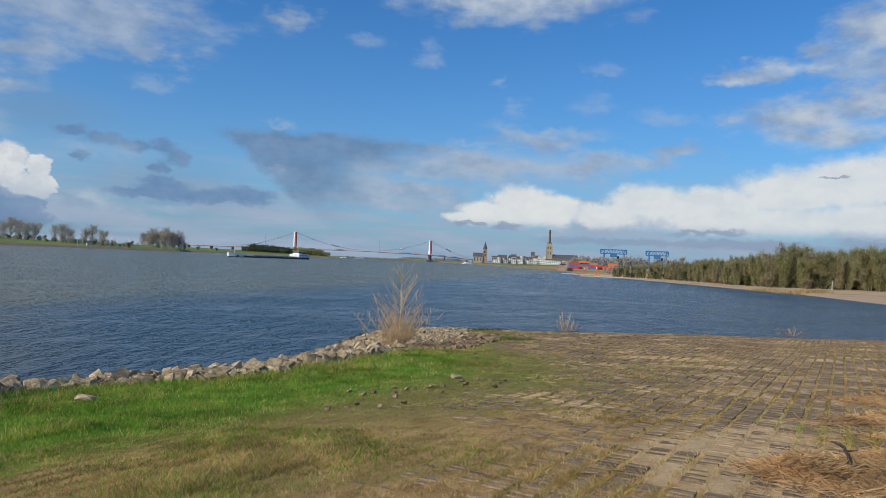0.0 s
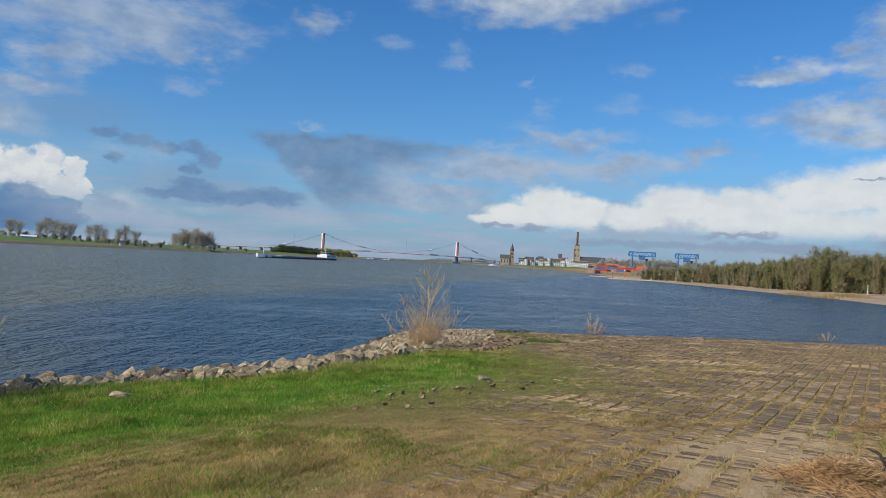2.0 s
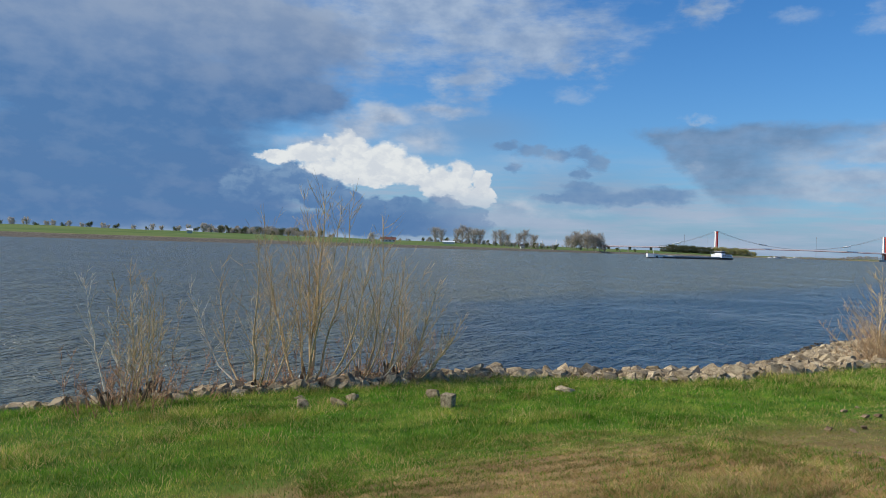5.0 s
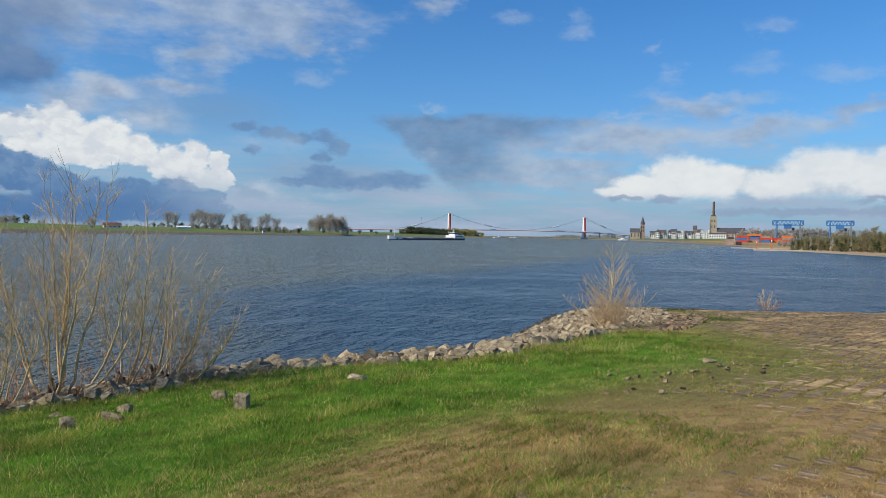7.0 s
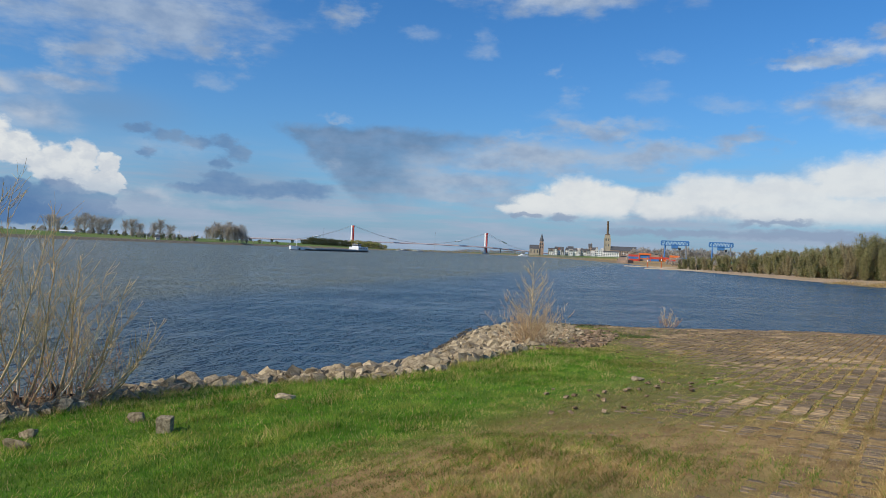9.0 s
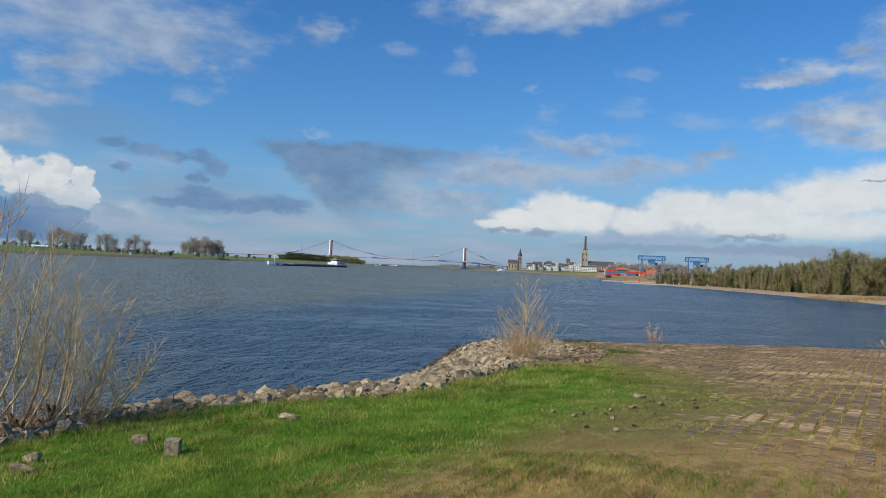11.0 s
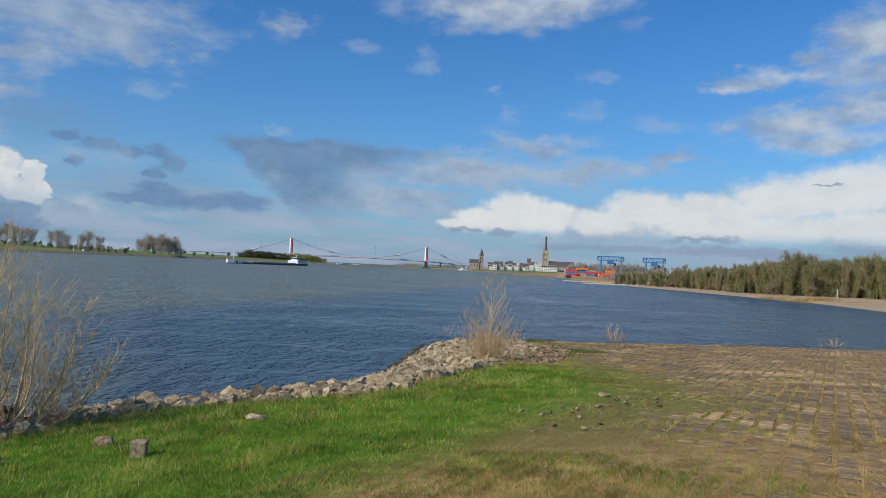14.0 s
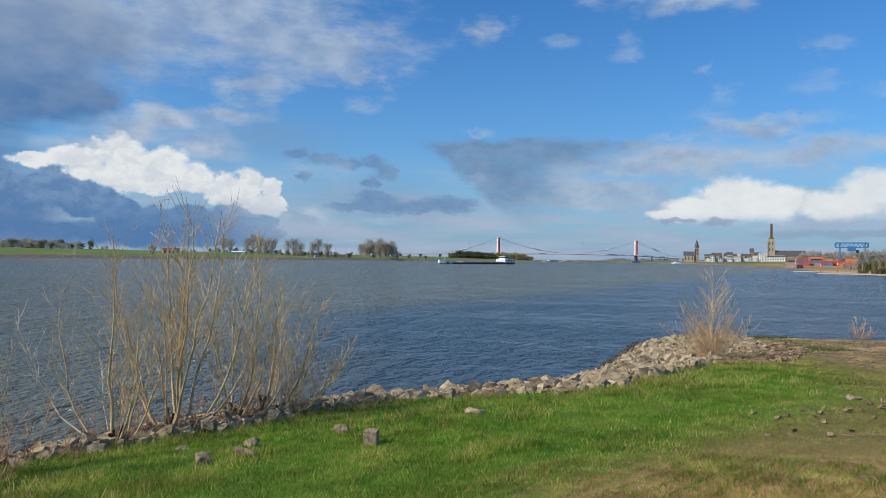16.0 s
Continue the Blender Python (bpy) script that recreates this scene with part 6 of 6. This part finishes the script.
def build_ramp_grass():
    """Thin grass and straw in the joints of the paved ramp, thicker in patches."""
    rng = np.random.default_rng(22)
    n = 1500000
    r, a = 3.2 + 34 * rng.uniform(0, 1, n) ** 1.3, np.radians(rng.uniform(-40, 52, n))
    x, y = -1.5 + r * np.sin(a), r * np.cos(a)
    v = x * UB[0] + y * UB[1]
    joint = np.round(v / ROW) * ROW
    snap = rng.uniform(0, 1, n) < 0.62 + 0.33 * smooth(x, -2, 2.5)
    dv = np.where(snap, joint - v + rng.normal(0, 0.03, n) * rng.choice([1.0, 2.2], n, p=[0.7, 0.3]), 0)
    x, y = x + UB[0] * dv, y + UB[1] * dv
    g = -side(x, y, GREEN_EDGE)
    patch = value_noise(x, y, 2.4, 31) * 0.6 + value_noise(x, y, 0.8, 32) * 0.4
    keep = (g < 0.6) & (rng.uniform(0, 1, n) < np.where(snap, np.maximum(smooth(patch, 0.2, 0.5), 0.45), np.maximum(smooth(patch, 0.38, 0.62), 0.24 + 0.3 * smooth(y, 9, 6) + 0.3 * smooth(g, -6.0, -2.0))) * (0.55 + 0.45 * smooth(g, -9, -1)) * (1 - 0.75 * sandy(x, y))) & (height(x, y) > 0.05)
    x, y, r, g = x[keep], y[keep], r[keep], g[keep]
    green = rng.uniform(0, 1, len(x)) < 0.10 + 0.36 * smooth(g, -3.5, 0) + 0.35 * smooth(value_noise(x, y, 1.6, 51), 0.56, 0.85)
    h, w = rng.uniform(0.01, 0.05, len(x)) * (0.6 + 0.9 * smooth(value_noise(x, y, 1.1, 33), 0.4, 0.7)), 0.0026 + 0.00028 * r
    h = h * (1 - 0.45 * smooth(y, 6.5, 11))
    for m, material, name, lab in ((green, GRASS, "joint_grass", "sparse green grass in the joints of the ramp"), (~green, RAMP_STRAW, "ramp_straw", "dry straw-like grass over the paved ramp")):
        me = np_mesh(name, *blades(rng, x[m], y[m], h[m], w[m], 1.1))
        tagged(mesh_part(name, me, material), lab, "grass", kind="stuff")


build_ramp_grass()


def build_reeds():
    """Washed-up reed straw in heaps on the ramp."""
    rng = np.random.default_rng(23)
    for cx, cy, rx, ry, top, n, turn in ((3.25, 6.12, 0.42, 0.34, 0.16, 4800, 20), (4.6, 6.5, 0.9, 0.5, 0.05, 2600, 10), (3.9, 5.4, 0.9, 0.5, 0.06, 2600, 0),
                                         (6.0, 9.05, 0.9, 0.3, 0.13, 4200, 15), (7.7, 11.4, 1.0, 0.3, 0.13, 4200, 5), (5.3, 7.9, 0.9, 0.45, 0.03, 350, 15)):
        u, t = rng.normal(0, 0.5, n), rng.normal(0, 0.5, n)
        c, s = math.cos(radians(turn)), math.sin(radians(turn))
        x, y = cx + u * rx * c - t * ry * s, cy + u * rx * s + t * ry * c
        z = surface(x, y) + 0.012 + top * np.exp(-2.2 * (u * u + t * t)) * rng.uniform(0.1, 1, n)
        a = np.radians(turn) + rng.normal(0, 1.0, n)
        ln = rng.uniform(0.02, 0.14, n)
        d = np.stack([np.cos(a) * ln, np.sin(a) * ln, rng.normal(0, 0.3, n) * ln], 1)
        p = np.stack([x, y, z], 1)
        k = np.stack([-np.sin(a), np.cos(a), np.zeros(n)], 1) * rng.uniform(0.002, 0.0045, n)[:, None]
        e = np.array([0, 0, 0.0035])
        v = np.stack([p - d - k, p - d + k, p + d + k + e, p + d - k + e, p - d + e * 1.6, p + d + e * 2.6], 1).reshape(-1, 3)
        b = np.arange(n)[:, None] * 6
        f = np.concatenate([b + np.array([[0, 4, 5, 3]]), b + np.array([[1, 2, 5, 4]])])
        ob = mesh_part("reed_heap", np_mesh("reed_heap", v, f), REED)
        tagged(ob, "flat heap of washed-up brown reed straw on the ramp", "reed straw", kind="stuff")


build_reeds()


def branch(points, r0, label, forks=(), material=DARKWOOD):
    rng = np.random.default_rng(len(points) * 7 + int(r0 * 1000))
    pts = []
    for a, b in zip(points, points[1:]):
        for k in (0, 0.33, 0.66):
            pts.append(np.array(a) * (1 - k) + np.array(b) * k)
    pts.append(np.array(points[-1], float))
    pts = np.array([(x, y, ground_z(x, y) + z) for x, y, z in pts])
    pts += rng.normal(0, r0 * 0.25, pts.shape)
    t = thing("driftwood_branch", pose(0, 0, 0), label, "branch")
    k = np.linspace(1, 0.45, len(pts))
    mesh_part("main_limb", np_mesh("main_limb", *tubes([(pts, r0 * k)], 8)), material, t, smooth=True)
    for i, dx, dy, dz in forks:
        p = pts[i]
        q = np.stack([p, p + np.array([dx, dy, dz]) * 0.5, p + np.array([dx, dy, dz])])
        mesh_part("fork", np_mesh("fork", *tubes([(q, r0 * np.array([0.6, 0.45, 0.2]))], 6)), material, t, smooth=True)


branch([(4.14, 7.05, 0.09), (4.05, 6.83, 0.10), (3.86, 6.45, 0.07), (3.72, 6.15, 0.04)], 0.018, "dark weathered driftwood branch on reed straw",
       ((1, -0.10, 0.03, 0.04), (4, 0.10, -0.03, 0.02), (7, -0.08, -0.06, -0.02), (8, 0.14, 0.02, 0.0)))
branch([(1.5, 5.97, 0.012), (1.57, 5.92, 0.02), (1.68, 5.88, 0.012)], 0.006, "short dark twig on the ramp", ((2, 0.05, 0.03, 0.02),))
branch([(1.2, 5.86, 0.012), (1.36, 5.88, 0.015)], 0.006, "short pale stick on the ramp", (), TWIG)
branch([(1.85, 5.45, 0.012), (2.05, 5.5, 0.015)], 0.005, "short pale stick on the ramp", (), TWIG)
branch([(0.95, 6.82, 0.012), (1.1, 6.85, 0.015)], 0.005, "short pale stick on the ramp", (), TWIG)
branch([(6.6, 13.8, 0.02), (6.95, 13.9, 0.03)], 0.010, "short pale stick on the ramp", (), TWIG)
branch([(-12.2, 11.3, 0.2), (-10.8, 11.6, 0.25), (-9.6, 12.6, 0.2)], 0.03, "grey washed-up branch among the bank stones", ((3, 0.4, 0.3, 0.1), (5, 0.3, -0.3, 0.05)), TWIG)


def build_shore_tufts():
    """Dry grass on the sandy shore and green herbs among the bank stones."""
    rng = np.random.default_rng(24)
    xs, ys = [], []
    for az, r, k in ((25.3, 172, 5), (27.0, 160, 5), (29.0, 170, 4)):
        cx, cy = polar(az, r)
        xs.append(cx + rng.normal(0, k * 0.5, 1300))
        ys.append(cy + rng.normal(0, k * 0.35, 1300))
    x, y = np.concatenate(xs), np.concatenate(ys)
    n = len(x)
    me = np_mesh("shore_grass", *blades(rng, x, y, rng.uniform(0.3, 0.9, n), np.full(n, 0.03), 0.4))
    tagged(mesh_part("shore_grass", me, RAMP_STRAW), "tall dry grass in tufts on the sandy shore", "grass", kind="stuff")
    xs, ys = [], []
    for cx, cy, k in ((2.6, 27.5, 0.6), (3.4, 26.5, 0.4), (1.8, 25, 0.5), (2.2, 33, 0.8), (-3.5, 16.2, 0.3), (-9.0, 13.2, 0.4), (4.5, 31, 1.2)):
        xs.append(cx + rng.normal(0, k, 420))
        ys.append(cy + rng.normal(0, k, 420))
    x, y = np.concatenate(xs), np.concatenate(ys)
    n = len(x)
    me = np_mesh("bank_herbs", *blades(rng, x, y, rng.uniform(0.03, 0.14, n), np.full(n, 0.012), 0.7))
    tagged(mesh_part("bank_herbs", me, FOLIAGE), "low green herbs among stones", "herbs", kind="stuff")


build_shore_tufts()

# ---- single stones of the bank, single blocks of the ramp ----
for i, m in NEAR_STONES:
    ob = new("stone", ROCKS[i])
    ob.parent = RIPRAP
    ob.matrix_world = m


def paver_mesh():
    a, b, t, c = LONG * 0.42, ROW * 0.385, 0.010, 0.006
    v = [(-b, -a, -0.03), (b, -a, -0.03), (b, a, -0.03), (-b, a, -0.03), (-b, -a, t - c), (b, -a, t - c), (b, a, t - c), (-b, a, t - c),
         (-b + c, -a + c, t), (b - c, -a + c, t), (b - c, a - c, t), (-b + c, a - c, t)]
    f = []
    for k in (0, 4):
        for i in range(4):
            f.append((k + i, k + (i + 1) % 4, k + 4 + (i + 1) % 4, k + 4 + i))
    f.append((8, 9, 10, 11))
    return np.array(v), np.array(f)


def build_pavers():
    rng = np.random.default_rng(9)
    t = thing("pavement", pose(0, 0, 0), "weathered brown block paving of a boat ramp with grassy joints", "paving", kind="structure")
    i, j = np.meshgrid(np.arange(-40, 480), np.arange(-75, 75), indexing="ij")
    u, v = i.ravel() * LONG, (j.ravel() + 0.5) * ROW
    x, y = u * UA[0] + v * UB[0], u * UA[1] + v * UB[1]
    g = side(x, y, GREEN_EDGE)
    cover = value_noise(x, y, 2.6, 41) * 0.5 + value_noise(x, y, 0.9, 42) * 0.35 + value_noise(x, y, 0.3, 43) * 0.15
    z = height(x, y)
    r = np.hypot(x + 1, y)
    buried = 0.04 + 0.45 * smooth(cover, 0.52, 0.30) + 0.75 * smooth(g, 2.6, 0.6) + 0.25 * smooth(g, 5.0, 2.0) + 0.5 * sandy(x, y) + 0.7 * smooth(x, 1.8, -0.6) * smooth(y, 9.5, 6.5)
    keep = (g > 0.4) & (z > -0.05) & (y > 2.8) & (r < 46) & (x < 22) & (rng.uniform(0, 1, x.size) > buried) & (rng.uniform(0, 1, x.size) < 0.97)
    z = z + bumps(x, y) + 0.008 - 0.02 * np.clip(buried, 0, 0.8)
    x, y, z = x[keep], y[keep], z[keep]
    order = np.argsort(np.hypot(x - 1.0, y - 4.5))
    x, y, z = x[order], y[order], z[order]
    n = len(x)
    z = z + rng.normal(0.0, 0.004, n)
    pv, pf = paver_mesh()
    pitch = math.atan(0.0555)
    rot = np.array(Euler((-pitch, 0, 0)).to_matrix() @ Euler((0, 0, -radians(RAMP_TURN))).to_matrix())
    far = slice(300, n)
    tilt = rng.normal(0, 0.012, (n, 2))
    w = pv @ rot.T
    pts = w[None] + np.stack([x, y, z], 1)[far, None]
    pts[:, :, 2] += (w[None, :, :2] * tilt[far, None]).sum(2)
    faces = (np.arange(n - 300)[:, None, None] * len(pv) + pf[None]).reshape(-1, 4)
    me = np_mesh("paver_field", pts.reshape(-1, 3), faces)
    tagged(mesh_part("paver_field", me, PAVER_MANY, t), "many weathered paving blocks", kind="stuff")
    one = np_mesh("paver", pv, pf)
    one.materials.append(PAVER)
    one.polygons.foreach_set("use_smooth", np.zeros(len(one.polygons), bool))
    for k in range(300):
        ob = new("paver", one)
        ob.parent = t
        ob.matrix_world = pose(x[k], y[k], z[k], -math.degrees(pitch) + rng.normal(0, 0.7), rng.normal(0, 0.7), -RAMP_TURN)


build_pavers()
